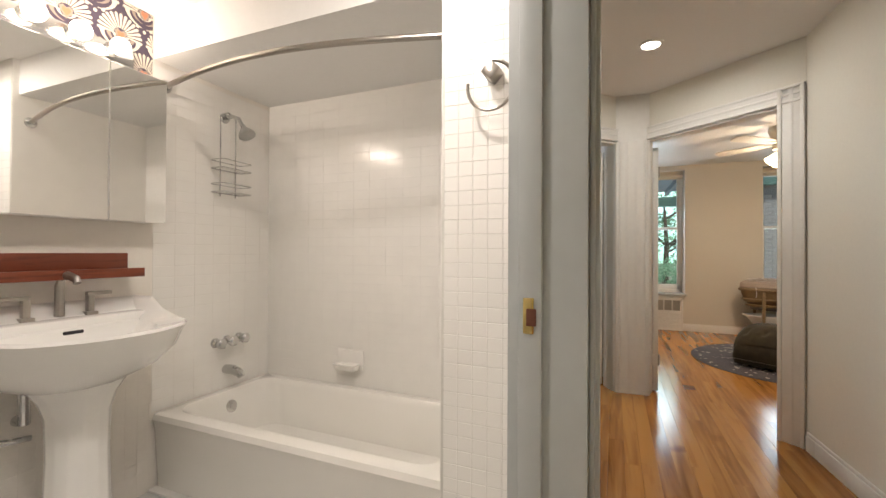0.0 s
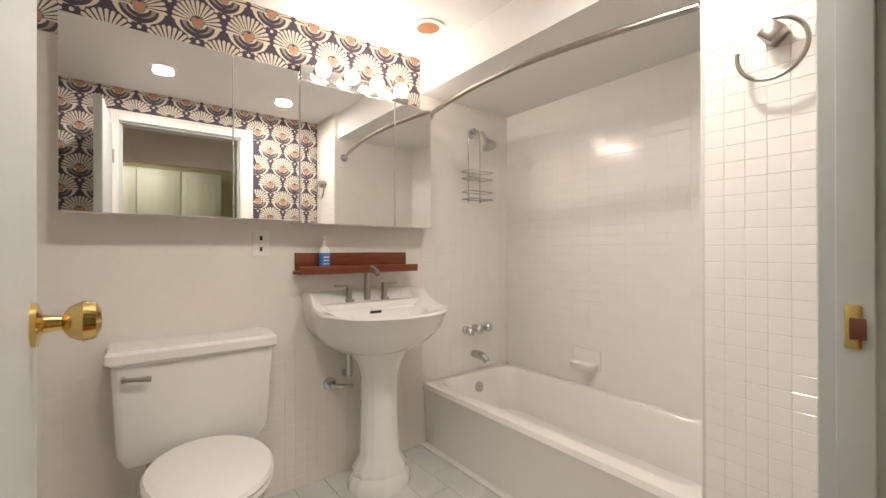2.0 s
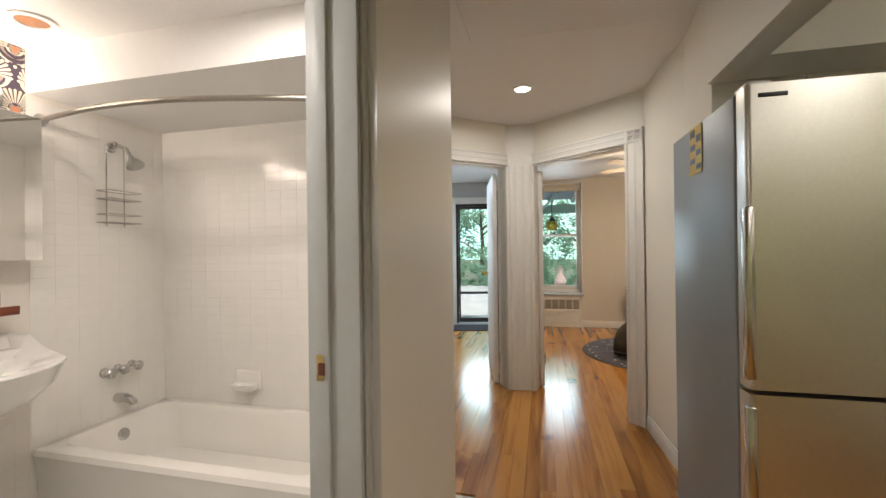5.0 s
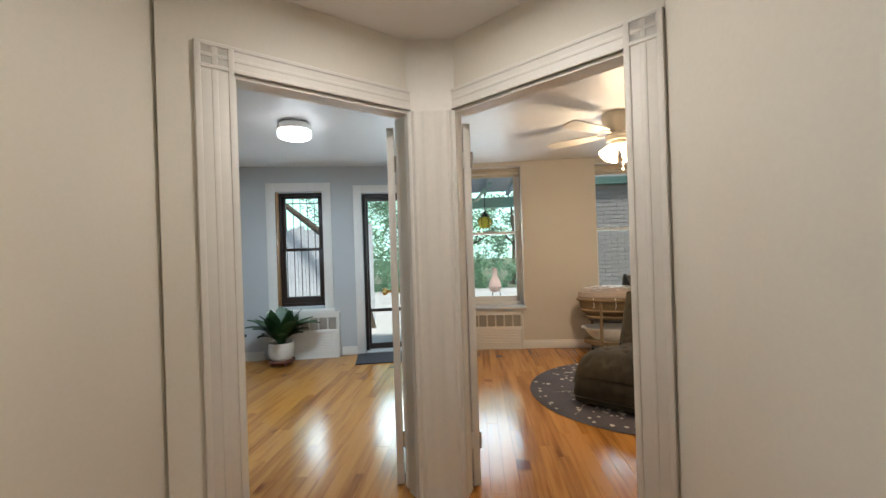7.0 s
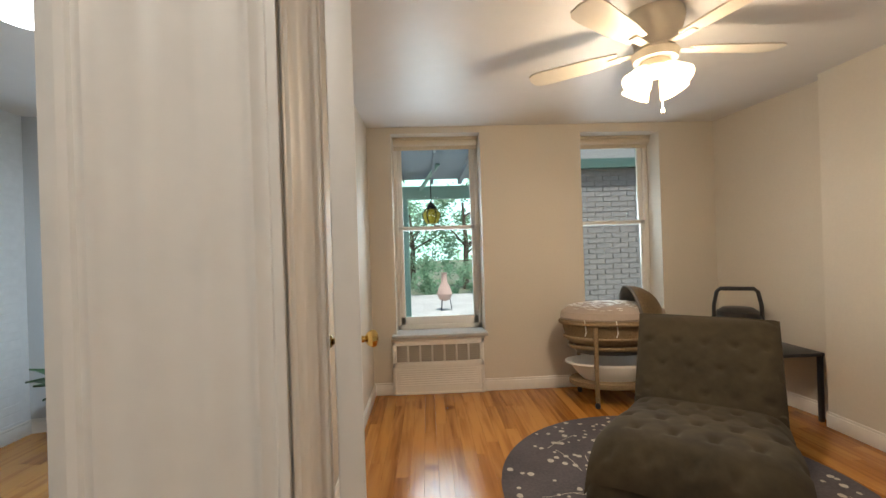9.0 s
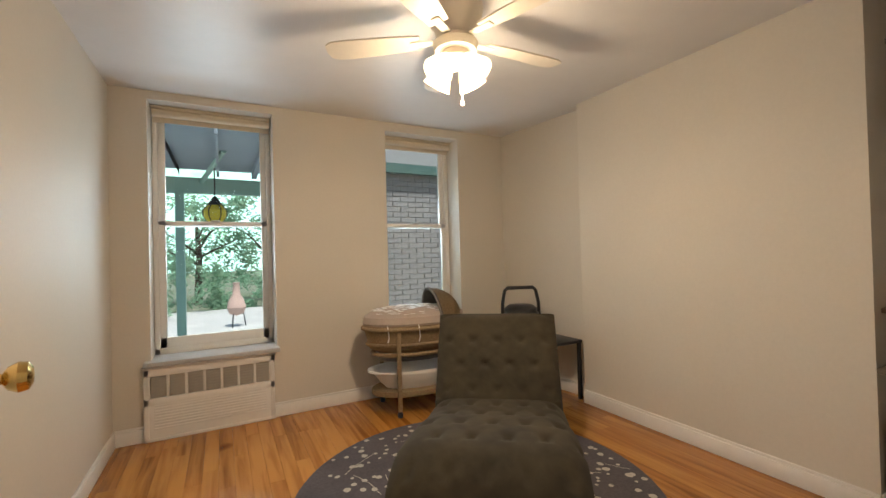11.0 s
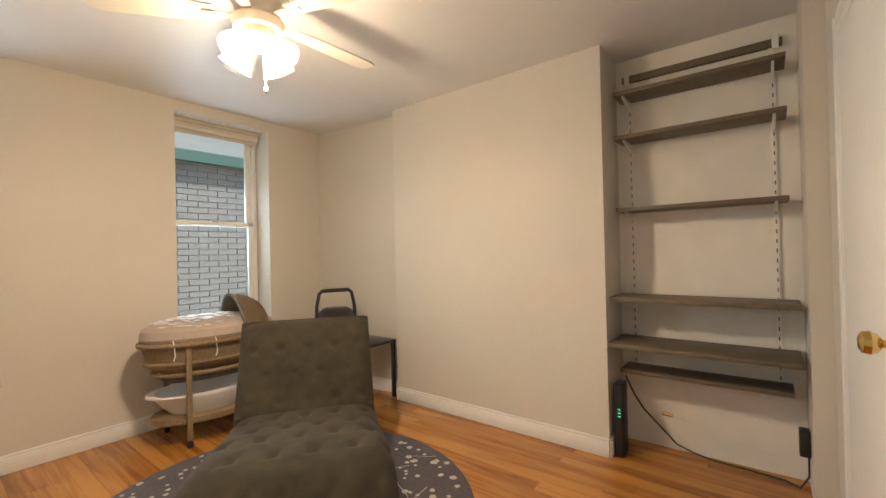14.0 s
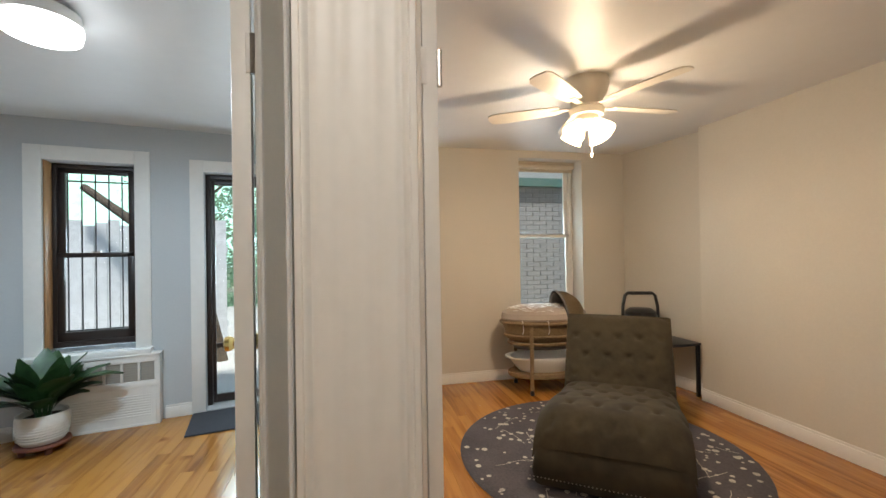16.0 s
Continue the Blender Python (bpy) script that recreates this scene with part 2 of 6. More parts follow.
M = {
    "cream": material("hall_paint", (0.80, 0.77, 0.69), 0.5, grain=0.04, scale=60, bump=0.06),
    "bed": material("bedroom_paint", (0.62, 0.575, 0.50), 0.6, grain=0.05, scale=60, bump=0.06),
    "grey": material("grey_paint", (0.52, 0.54, 0.55), 0.6, grain=0.05, scale=60, bump=0.06),
    "white": material("ceiling_paint", (0.82, 0.81, 0.79), 0.7, grain=0.03, scale=50, bump=0.05),
    "bedceil": material("bedroom_ceiling_paint", (0.74, 0.73, 0.72), 0.42, grain=0.04, scale=9, bump=0.05),
    "plaster": material("rough_plaster", (0.80, 0.77, 0.71), 0.8, grain=0.10, scale=7, bump=0.9),
    "trim": material("trim_paint", (0.80, 0.78, 0.74), 0.45, grain=0.05, scale=25, bump=0.08),
    "doorgrey": material("pale_grey_door_paint", (0.54, 0.56, 0.555), 0.42, grain=0.06, scale=25, bump=0.08),
    "brickpaint": material("painted_brick", (0.80, 0.82, 0.83), 0.55, grain=0.10, scale=18, bump=0.4),
    "bathwall": material("bath_paint", (0.82, 0.78, 0.72), 0.4, grain=0.03, scale=40, bump=0.05),
    "tile": material("glazed_tile", (0.88, 0.86, 0.82), 0.14, grain=0.04, scale=12, bump=0.03),
    "grout": material("grout", (0.70, 0.68, 0.63), 0.9, grain=0.15, scale=80, bump=0.2),
    "china": material("white_china", (0.86, 0.85, 0.82), 0.07, grain=0.015, scale=6, coat=0.4),
    "enamel": material("tub_enamel", (0.85, 0.83, 0.78), 0.12, grain=0.02, scale=6, coat=0.3),
    "chrome": material("chrome", (0.60, 0.60, 0.59), 0.16, 1.0, grain=0.1, scale=40),
    "nickel": material("brushed_nickel", (0.42, 0.39, 0.35), 0.28, 1.0, grain=0.15, scale=60),
    "brass": material("polished_brass", (0.80, 0.58, 0.22), 0.16, 1.0, grain=0.2, scale=40),
    "mirror": material("mirror_glass", (0.90, 0.90, 0.88), 0.015, 1.0),
    "steel": material("stainless_steel", (0.62, 0.60, 0.55), 0.34, 1.0, grain=0.08, scale=120),
    "fridgeside": material("grey_fridge_side", (0.25, 0.27, 0.28), 0.45, 0.3, grain=0.06, scale=60),
    "black": material("black_plastic", (0.018, 0.018, 0.02), 0.4, grain=0.3, scale=60),
    "blackwood": material("black_painted_wood", (0.02, 0.021, 0.026), 0.32, grain=0.3, scale=20),
    "darkframe": material("dark_brown_frame", (0.035, 0.022, 0.018), 0.35, grain=0.3, scale=30),
    "plasticwhite": material("white_plastic", (0.82, 0.81, 0.78), 0.35, grain=0.03, scale=30),
    "velvet": material("olive_velvet", (0.044, 0.034, 0.018), 0.95, scale=14, big=4, second=(0.017, 0.013, 0.007), bump=0.5),
    "rug": material("grey_rug", (0.095, 0.085, 0.092), 1.0, scale=70, big=3, second=(0.055, 0.048, 0.055), bump=0.9),
    "rugdot": material("pale_rug_flowers", (0.50, 0.46, 0.40), 1.0, scale=80, grain=0.35, bump=0.6),
    "wicker": material("tan_wicker", (0.30, 0.215, 0.12), 0.7, scale=90, second=(0.17, 0.115, 0.06), bump=0.9),
    "bedding": material("spotted_bedding", (0.42, 0.35, 0.30), 0.95, scale=30, grain=0.1, bump=0.5),
    "greycloth": material("grey_cloth", (0.16, 0.15, 0.14), 0.95, scale=60, grain=0.25, bump=0.4),
    "shade": material("frosted_shade", (1.0, 0.78, 0.50), 0.4, emit=5.0),
    "bulb": material("lit_bulb", (1.0, 0.84, 0.68), 0.4, emit=14.0),
    "lens": material("lit_lens", (1.0, 0.92, 0.80), 0.4, emit=14.0),
    "coollens": material("lit_cool_lens", (0.92, 0.96, 1.0), 0.4, emit=10.0),
    "blade": material("fan_white", (0.72, 0.66, 0.56), 0.4, grain=0.05, scale=20),
    "shelfwood": material("dark_shelf_board", (0.16, 0.12, 0.08), 0.5, scale=50, second=(0.10, 0.075, 0.05), bump=0.2),
    "mahogany": wood("red_brown_wood", (0.07, 0.012, 0.006), (0.19, 0.042, 0.016), 0.35, (40, 3, 40), 0.2),
    "oak": wood("jamb_wood", (0.20, 0.09, 0.03), (0.42, 0.22, 0.09), 0.45, (20, 20, 1.2), 0.2),
    "floor": wood("pine_floor", (0.21, 0.072, 0.014), (0.46, 0.203, 0.044), 0.17, vary=0.34),
    "glass": clear("window_glass"),
    "foil": material("leaf_green", (0.055, 0.13, 0.045), 0.4, scale=20, second=(0.02, 0.06, 0.02)),
    "tree": leafy("tree_foliage", (0.34, 0.50, 0.34), (0.16, 0.32, 0.20)),
    "bark": material("bark", (0.12, 0.09, 0.065), 0.9, scale=20, grain=0.5, bump=0.8),
    "pot": material("white_ribbed_pot", (0.70, 0.66, 0.60), 0.6, grain=0.1, scale=40),
    "clay": material("pale_clay", (0.62, 0.42, 0.35), 0.8, grain=0.2, scale=30),
    "cancolour": material("orange_can", (0.40, 0.17, 0.07), 0.5, grain=0.3, scale=30),
    "terracotta": material("red_brown_stand", (0.17, 0.055, 0.03), 0.6, grain=0.3, scale=30),
    "mat": material("grey_mat", (0.055, 0.055, 0.065), 1.0, scale=90, grain=0.4, bump=0.8),
    "ground": material("garden_ground", (0.20, 0.19, 0.16), 0.95, scale=12, second=(0.10, 0.13, 0.05), bump=0.6, big=0.7),
    "paving": material("pale_paving", (0.62, 0.60, 0.57), 0.9, scale=20, grain=0.3, bump=0.4),
    "redbrick": material("old_brick", (0.40, 0.38, 0.37), 0.9, scale=25, second=(0.20, 0.19, 0.19), bump=0.5, big=4),
    "mortar": material("mortar", (0.40, 0.38, 0.36), 0.95, grain=0.2, scale=60),
    "porch": material("grey_porch_paint", (0.30, 0.36, 0.42), 0.6, grain=0.2, scale=10),
    "greenpaint": material("green_paint", (0.35, 0.56, 0.48), 0.5, grain=0.15, scale=20),
    "darkgreen": material("dark_green_paint", (0.09, 0.17, 0.14), 0.5, grain=0.2, scale=20),
    "fence": material("pale_fence", (0.74, 0.74, 0.76), 0.8, grain=0.25, scale=12),
    "purple": material("plum_paper", (0.075, 0.055, 0.085), 0.7, grain=0.1, scale=60),
    "creampaper": material("cream_paper", (0.72, 0.66, 0.55), 0.7, grain=0.06, scale=60),
    "taupe": material("taupe_paper", (0.36, 0.29, 0.24), 0.7, grain=0.08, scale=60),
    "coral": material("coral_paper", (0.62, 0.24, 0.13), 0.7, grain=0.08, scale=60),
    "cabinet": material("cabinet_paint", (0.74, 0.74, 0.60), 0.4, grain=0.03, scale=30),
    "kitchen": material("kitchen_paint", (0.70, 0.70, 0.42), 0.5, grain=0.04, scale=40),
    "bluelabel": material("blue_label", (0.05, 0.22, 0.60), 0.4, grain=0.1, scale=40),
    "yellow": material("yellow_label", (0.75, 0.55, 0.04), 0.5, grain=0.1, scale=60),
    "marble": material("white_floor_tile", (0.74, 0.73, 0.71), 0.18, scale=5, second=(0.60, 0.59, 0.58), big=1.2),
    "stone": material("stone_threshold", (0.50, 0.50, 0.50), 0.5, grain=0.2, scale=30),
    "cord": material("dark_cord", (0.03, 0.03, 0.03), 0.5),
    # glows by itself: bright outdoor haze painted in blue and green
    "hazeglow": material("glowing_haze", (0.66, 0.88, 0.95), 1.0, scale=1.2, second=(0.34, 0.62, 0.42), big=0.25, emit=1.5),
    "led": material("green_indicator", (0.1, 0.8, 0.35), 0.4, emit=0.7),
    "drumcloth": material("cream_blind", (0.62, 0.54, 0.42), 0.8, grain=0.1, scale=70, bump=0.2),
}

# the painted blue and green mottling also colours the backdrop's glow
hazeglow_nodes = M["hazeglow"].node_tree
hazeglow_nodes.links.new(next(k for k in hazeglow_nodes.nodes if k.type == "VALTORGB").outputs[0], hazeglow_nodes.nodes["Principled BSDF"].inputs["Emission Color"])


# ---- builders ----
def thing(name, label, category, m=None, group="", kind=""):
    ob = new(name)
    ob.empty_display_size = 0.1
    if m is not None:
        ob.matrix_world = m
    return tagged(ob, label, category, group, kind)


def mesh_of(name, bm, mats, smooth=True):
    me = bpy.data.meshes.new(name)
    bm.normal_update()
    if smooth:
        for f in bm.faces:
            f.smooth = True
        for e in bm.edges:
            e.smooth = len(e.link_faces) == 2 and e.calc_face_angle(0) < 0.6
    bm.to_mesh(me)
    bm.free()
    for mt in mats if isinstance(mats, (list, tuple)) else (mats,):
        me.materials.append(mt)
    return me


def part(name, bm, mat, parent=None, label="", m=None, smooth=True):
    ob = new(name, mesh_of(name, bm, mat, smooth))
    ob.parent = parent
    if m is not None:
        ob.matrix_basis = m
    if label:
        ob["label"] = label
    return ob


def solid(name, bm, mat, label, category, group="", kind="", m=None, smooth=True):
    return tagged(part(name, bm, mat, None, "", m, smooth), label, category, group, kind)


def box(lo, hi, bevel=0.0, bm=None, m=None, seg=2, index=0):
    tmp = bmesh.new()
    bmesh.ops.create_cube(tmp, size=1)
    c, s = (Vector(lo) + Vector(hi)) / 2, Vector(hi) - Vector(lo)
    for v in tmp.verts:
        v.co = Vector(v.co[i] * s[i] + c[i] for i in range(3))
    if bevel:
        bmesh.ops.bevel(tmp, geom=tmp.edges[:], offset=bevel, segments=seg, profile=0.5, affect="EDGES")
    return join(bm, tmp, m, index)


def join(bm, tmp, m=None, index=0):
    if m is not None:
        tmp.transform(m)
    for f in tmp.faces:
        f.material_index = index
    if bm is None:
        return tmp
    me = bpy.data.meshes.new("tmp")
    tmp.to_mesh(me)
    tmp.free()
    bm.from_mesh(me)
    bpy.data.meshes.remove(me)
    return bm


def tube(points, radius, sides=10, bm=None, closed=False, index=0):
    """A round bar along points; radius one number or one for each point."""
    tmp = bmesh.new()
    pts = [Vector(p) for p in points]
    rings, n = [], len(pts)
    side = None
    for i, p in enumerate(pts):
        a = pts[(i - 1) % n] if closed or i else p
        b = pts[(i + 1) % n] if closed or i < n - 1 else p
        t = (b - a).normalized()
        if side is None:
            side = t.orthogonal().normalized()
        side = (side - t * side.dot(t)).normalized()
        up = t.cross(side)
        r = radius[i] if isinstance(radius, (list, tuple)) else radius
        rings.append([tmp.verts.new(p + r * (math.cos(k * math.tau / sides) * side + math.sin(k * math.tau / sides) * up)) for k in range(sides)])
    for i in range(n if closed else n - 1):
        a, b = rings[i], rings[(i + 1) % n]
        for k in range(sides):
            tmp.faces.new((a[k], a[(k + 1) % sides], b[(k + 1) % sides], b[k]))
    if not closed:
        tmp.faces.new(rings[0][::-1])
        tmp.faces.new(rings[-1])
    bmesh.ops.recalc_face_normals(tmp, faces=tmp.faces)
    return join(bm, tmp, None, index)


def turned(profile, sides=28, bm=None, m=None, sx=1.0, sy=1.0, index=0, flute=0.0, flutes=14):
    """A round body about z from (radius, height) pairs."""
    tmp = bmesh.new()
    rings = []
    for r, z in profile:
        ring = []
        for k in range(sides):
            a = k * math.tau / sides
            q = r * (1 - flute * (0.5 + 0.5 * math.cos(flutes * a)))
            ring.append(tmp.verts.new((q * sx * math.cos(a), q * sy * math.sin(a), z)))
        rings.append(ring)
    for a, b in zip(rings, rings[1:]):
        for k in range(sides):
            tmp.faces.new((a[k], a[(k + 1) % sides], b[(k + 1) % sides], b[k]))
    for ring in (rings[0], rings[-1]):
        tmp.faces.new(ring)
    bmesh.ops.recalc_face_normals(tmp, faces=tmp.faces)
    return join(bm, tmp, m, index)


def frame_on(p, q):
    """The pose whose x runs from plan point p to q, z up, y to the left."""
    d = Vector((q[0] - p[0], q[1] - p[1]))
    return pose(p[0], p[1], 0, 0, 0, math.degrees(math.atan2(d.y, d.x))), d.length


def wall(name, p, q, z1, mat, label, thick=0.12, holes=(), z0=0.0, ext=(0, 0)):
    """A wall whose seen face runs from p to q; the thickness lies to the left of p-q. holes: (s0, s1, z0, z1) along it."""
    m, length = frame_on(p, q)
    bm, s = bmesh.new(), -ext[0]
    for a, b, lo, hi in sorted(holes):
        if a > s:
            box((s, 0, z0), (a, thick, z1), bm=bm)
        if lo > z0:
            box((a, 0, z0), (b, thick, lo), bm=bm)
        if hi < z1:
            box((a, 0, hi), (b, thick, z1), bm=bm)
        s = b
    if s < length + ext[1]:
        box((s, 0, z0), (length + ext[1], thick, z1), bm=bm)
    return solid(name, bm, mat, label, "wall", kind="structure", m=m, smooth=False)


def baseboard(p, q, h=0.11, mat=None, d=0.016):
    m, length = frame_on(p, q)
    bm = box((0, -d, 0), (length, -0.0015, h - 0.02), 0.002)
    box((0, -d * 0.75, h - 0.02), (length, -0.0015, h), 0.005, bm)
    return solid("baseboard", bm, mat or M["trim"], "white painted baseboard along the wall", "baseboard", kind="structure", m=m)


# ---- the plan ----
H = 2.44
HB = 2.275          # bathroom ceiling
HT = 2.07           # ceiling over the tub
WX, TF, TB = -1.325, 2.148, 2.87      # bathroom west wall, tub front, tub back wall
EX = 0.19           # east end of the tub
HX = 0.69           # hall face of the bathroom wall
BX = 0.57           # bathroom face of that wall
A, B, C, D = (0.12, 4.0), (0.735, 4.555), (0.985, 4.575), (1.66, 4.02)   # corners of the two splayed doorways
PX = 0.65           # bedroom face of the partition
NW, NE = (-1.92, 7.36), (0.53, 7.866)
WY = 7.85

# floors
bm = box((-2.1, 2.6, -0.12), (4.6, 8.0, -0.014))
box((0.63, -1.8, -0.12), (4.6, 2.6, -0.014), bm=bm)
floor = solid("floor", bm, M["grout"], "honey-coloured pine strip floor with knots and a satin finish", "floor", kind="structure")
bath_floor = solid("bath_floor", box((-1.45, -0.2, -0.12), (0.62, 2.99, -0.012)), M["grout"], "pale marble-look tiled bathroom floor", "floor", kind="structure")

# ceilings
solid("ceiling", box((0.685, -1.8, H), (4.6, 2.97, H + 0.1)), M["white"], "white painted ceiling of the kitchen and hall", "ceiling", kind="structure")
bm = bmesh.new()
hall_plan = [(-0.22, 2.95), (0.27, 2.95), (0.60, 2.55), (0.60, 1.60), (0.683, 1.60), (0.683, 2.972), (2.2, 2.972), (2.2, 3.8), (1.72, 4.02), (1.03, 4.59), (0.70, 4.59), (0.08, 4.02), (-0.22, 3.9)]
def slab(points, z0, z1):
    s = bmesh.new()
    lo, hi = [s.verts.new((x, y, z0)) for x, y in points], [s.verts.new((x, y, z1)) for x, y in points]
    s.faces.new(lo[::-1]), s.faces.new(hi)
    for i in range(len(points)):
        j = (i + 1) % len(points)
        s.faces.new((lo[i], lo[j], hi[j], hi[i]))
    bmesh.ops.recalc_face_normals(s, faces=s.faces)
    return s
solid("ceiling", slab(hall_plan, H, H + 0.1), M["white"], "white painted hall ceiling", "ceiling", kind="structure", smooth=False)
solid("ceiling", slab([(1.04, 4.592), (1.73, 4.022), (2.2, 3.81), (4.6, 3.81), (4.6, 8.3), (0.60, 8.3), (0.60, 4.592)], H, H + 0.1), M["bedceil"], "uneven off-white bedroom ceiling with a slight sheen", "ceiling", kind="structure", smooth=False)
solid("ceiling", slab([(0.07, 4.025), (0.598, 4.505), (0.598, 8.3), (-2.2, 8.3), (-2.2, 3.0), (-0.225, 3.0), (-0.225, 3.92)], H, H + 0.1), M["bedceil"], "off-white ceiling of the garden room with a slight sheen", "ceiling", kind="structure", smooth=False)
solid("bath_ceiling", box((-1.45, -0.2, HB), (0.64, TF, HB + 0.1)), M["white"], "white painted bathroom ceiling", "ceiling", kind="structure")
solid("tub_ceiling", box((-1.45, TF, HT), (0.20, 2.95, HT + 0.305)), M["white"], "lowered white ceiling over the bathtub", "ceiling", kind="structure")

# bathroom walls
wall("wall_bath_west", (WX, -0.1), (WX, 2.99), HB, M["bathwall"], "cream painted bathroom wall with low tiling")
wall("wall_bath_south", (BX, -0.1), (WX, -0.1), HB, M["bathwall"], "cream painted bathroom wall", ext=(0, 0.12))
wall("wall_bath_north", (WX, TB), (EX, TB), HT, M["tile"], "white glazed tile wall behind the bathtub", 0.08)
solid("wall_tub_end", box((EX, TF - 0.03, 0), (0.28, 2.95, HB)), M["tile"], "white tiled end wall of the bathtub", "wall", kind="structure")
solid("wall_wing", box((0.28, TF - 0.03, 0), (BX, 2.13, HB)), M["tile"], "narrow tiled wing wall beside the bathtub", "wall", kind="structure")
DY0, DY1, DH = 0.727, 1.48, 2.03
wall("wall_hall_west", (HX, -1.8), (HX, 1.58), H, M["cream"], "cream painted hall wall around the bathroom doorway", 0.12, [(DY0 + 1.78, DY1 + 1.82, 0, DH + 0.02)])
solid("wall_hall_bend", slab([(HX, 1.582), (0.655, 2.55), (0.60, 2.55), (0.60, 1.582)], 0, H), M["cream"], "cream painted hall wall", "wall", kind="structure", smooth=False)
solid("wall_hall_corner", slab([(0.655, 2.552), (0.28, 2.96), (-0.22, 2.96), (-0.22, 3.0), (0.30, 3.0), (0.69, 2.60)][:4] + [(0.27, 2.952), (0.60, 2.552)], 0, H), M["cream"], "cream painted hall wall", "wall", kind="structure", smooth=False)
wall("wall_hall_left", (-0.10, 2.95), (-0.10, 3.85), H, M["cream"], "cream painted hall wall beside the doorway")
def run(p, q, s):
    d = Vector(q) - Vector(p)
    return tuple(Vector(p) + d.normalized() * s)
for nm, p, q, lab in (("wall_door_left", A, B, "left"), ("wall_door_right", C, D, "right")):
    if nm == "wall_door_left":
        p, q, holes = run(B, A, (Vector(A) - Vector(B)).length + 0.27), B, None
        L = (Vector(q) - Vector(p)).length
        holes = [(0.27, L - 0.0, 0, 2.05)]
    else:
        q = run(C, D, (Vector(D) - Vector(C)).length + 0.16)
        L = (Vector(q) - Vector(p)).length
        holes = [(0.0, L - 0.16, 0, 2.05)]
    wall(nm, p, q, H, M["cream"], "cream painted wall over a splayed doorway", 0.10, holes)
solid("post", slab([B, C, (1.012, 4.67), (0.85, 4.76), (0.642, 4.695)], 0, H), M["trim"], "white moulded post between the two doorways", "post", kind="structure", smooth=False)
solid("wall_hall_right", slab([(1.775, 3.925), (1.782, 3.80), (1.82, 3.20), (1.76, 2.664), (2.1, 2.664), (2.1, 3.95), (1.84, 4.02)], 0, H), M["cream"], "cream painted hall wall beside the refrigerator", "wall", kind="structure", smooth=False)

# bedroom walls
solid("wall_partition", slab([(0.70, 4.735), (0.85, 4.765), (PX, 5.15), (PX, WY), (0.53, WY), (0.565, 5.15)], 0, H), M["bed"], "warm grey partition wall", "wall", kind="structure", smooth=False)
wall("wall_bed_north", (0.53, WY), (4.05, WY), H, M["bed"], "warm grey window wall of the bedroom", 0.36,
     [(0.867 - 0.53, 1.685 - 0.53, 0.545, 2.38), (2.625 - 0.53, 3.375 - 0.53, 0.545, 2.36)])
solid("wall_bed_east", slab([(4.03, 6.81), (3.90, WY), (4.4, WY), (4.4, 6.81)], 0, H), M["bed"], "warm grey recessed wall of the bedroom", "wall", kind="structure", smooth=False)
solid("chimney_breast", box((3.91, 5.085, 0), (4.4, 6.81, H)), M["bed"], "warm grey projecting chimney breast", "wall", kind="structure")
solid("wall_niche", box((4.24, 4.0, 0), (4.4, 5.085, H)), M["plaster"], "rough white plaster back of the shelf niche", "wall", kind="structure")
wall("wall_bed_south", (3.90, 4.10), (1.84, 4.03), H, M["bed"], "warm grey bedroom wall with a closet door", 0.12, [(0.40, 1.18, 0, 2.01)])
solid("wall_niche_side", box((3.905, 4.02, 0), (4.24, 4.18, H)), M["bed"], "side wall of the shelf niche", "wall", kind="structure")
# garden room walls
wl = (Vector(NE) - Vector(NW)).length
wall("wall_brick", (-1.92, 3.0), (-1.92, 7.40), H, M["brickpaint"], "white painted brick wall of the garden room")
wall("wall_garden_north", NW, NE, H, M["grey"], "pale grey wall with a window and the garden door", 0.30,
     [(0.48, 1.06, 0.62, 2.12), (1.56, 2.36, 0.0, 2.09)])
wall("wall_garden_south", (-0.22, 3.0), (-1.92, 3.0), H, M["grey"], "pale grey wall of the garden room")
wall("wall_garden_side", (-0.225, 3.87), (-0.225, 3.0), H, M["grey"], "pale grey wall of the garden room", 0.004)
# kitchen
wall("wall_kitchen_south", (3.4, -1.7), (HX, -1.7), H, M["kitchen"], "yellow-green kitchen wall")
wall("wall_kitchen_east", (3.4, 2.66), (3.4, -1.7), H, M["kitchen"], "yellow-green kitchen wall")
wall("wall_kitchen_north", (2.102, 2.66), (3.4, 2.66), H, M["cream"], "cream kitchen wall behind the refrigerator")

# ---- doors and casings ----
def strip(p, q, s0, s1, z0, z1, name="trim", label="white painted moulded door casing", profile=((0, 1, 0.015), (0.0, 0.16, 0.021), (0.42, 0.58, 0.018), (0.84, 1.0, 0.021)), mat="trim"):
    """A flat casing on the seen face of the wall p-q with raised mouldings along its long side."""
    m, _ = frame_on(p, q)
    bm = bmesh.new()
    up = z1 - z0 > s1 - s0
    for a, b, d in profile:
        if up:
            box((s0 + (s1 - s0) * a, -d, z0), (s0 + (s1 - s0) * b, 0, z1), 0.0028, bm)
        else:
            box((s0, -d, z0 + (z1 - z0) * a), (s1, 0, z0 + (z1 - z0) * b), 0.003, bm, seg=1)
    return solid(name, bm, M[mat], label, "door casing", kind="structure", m=m)


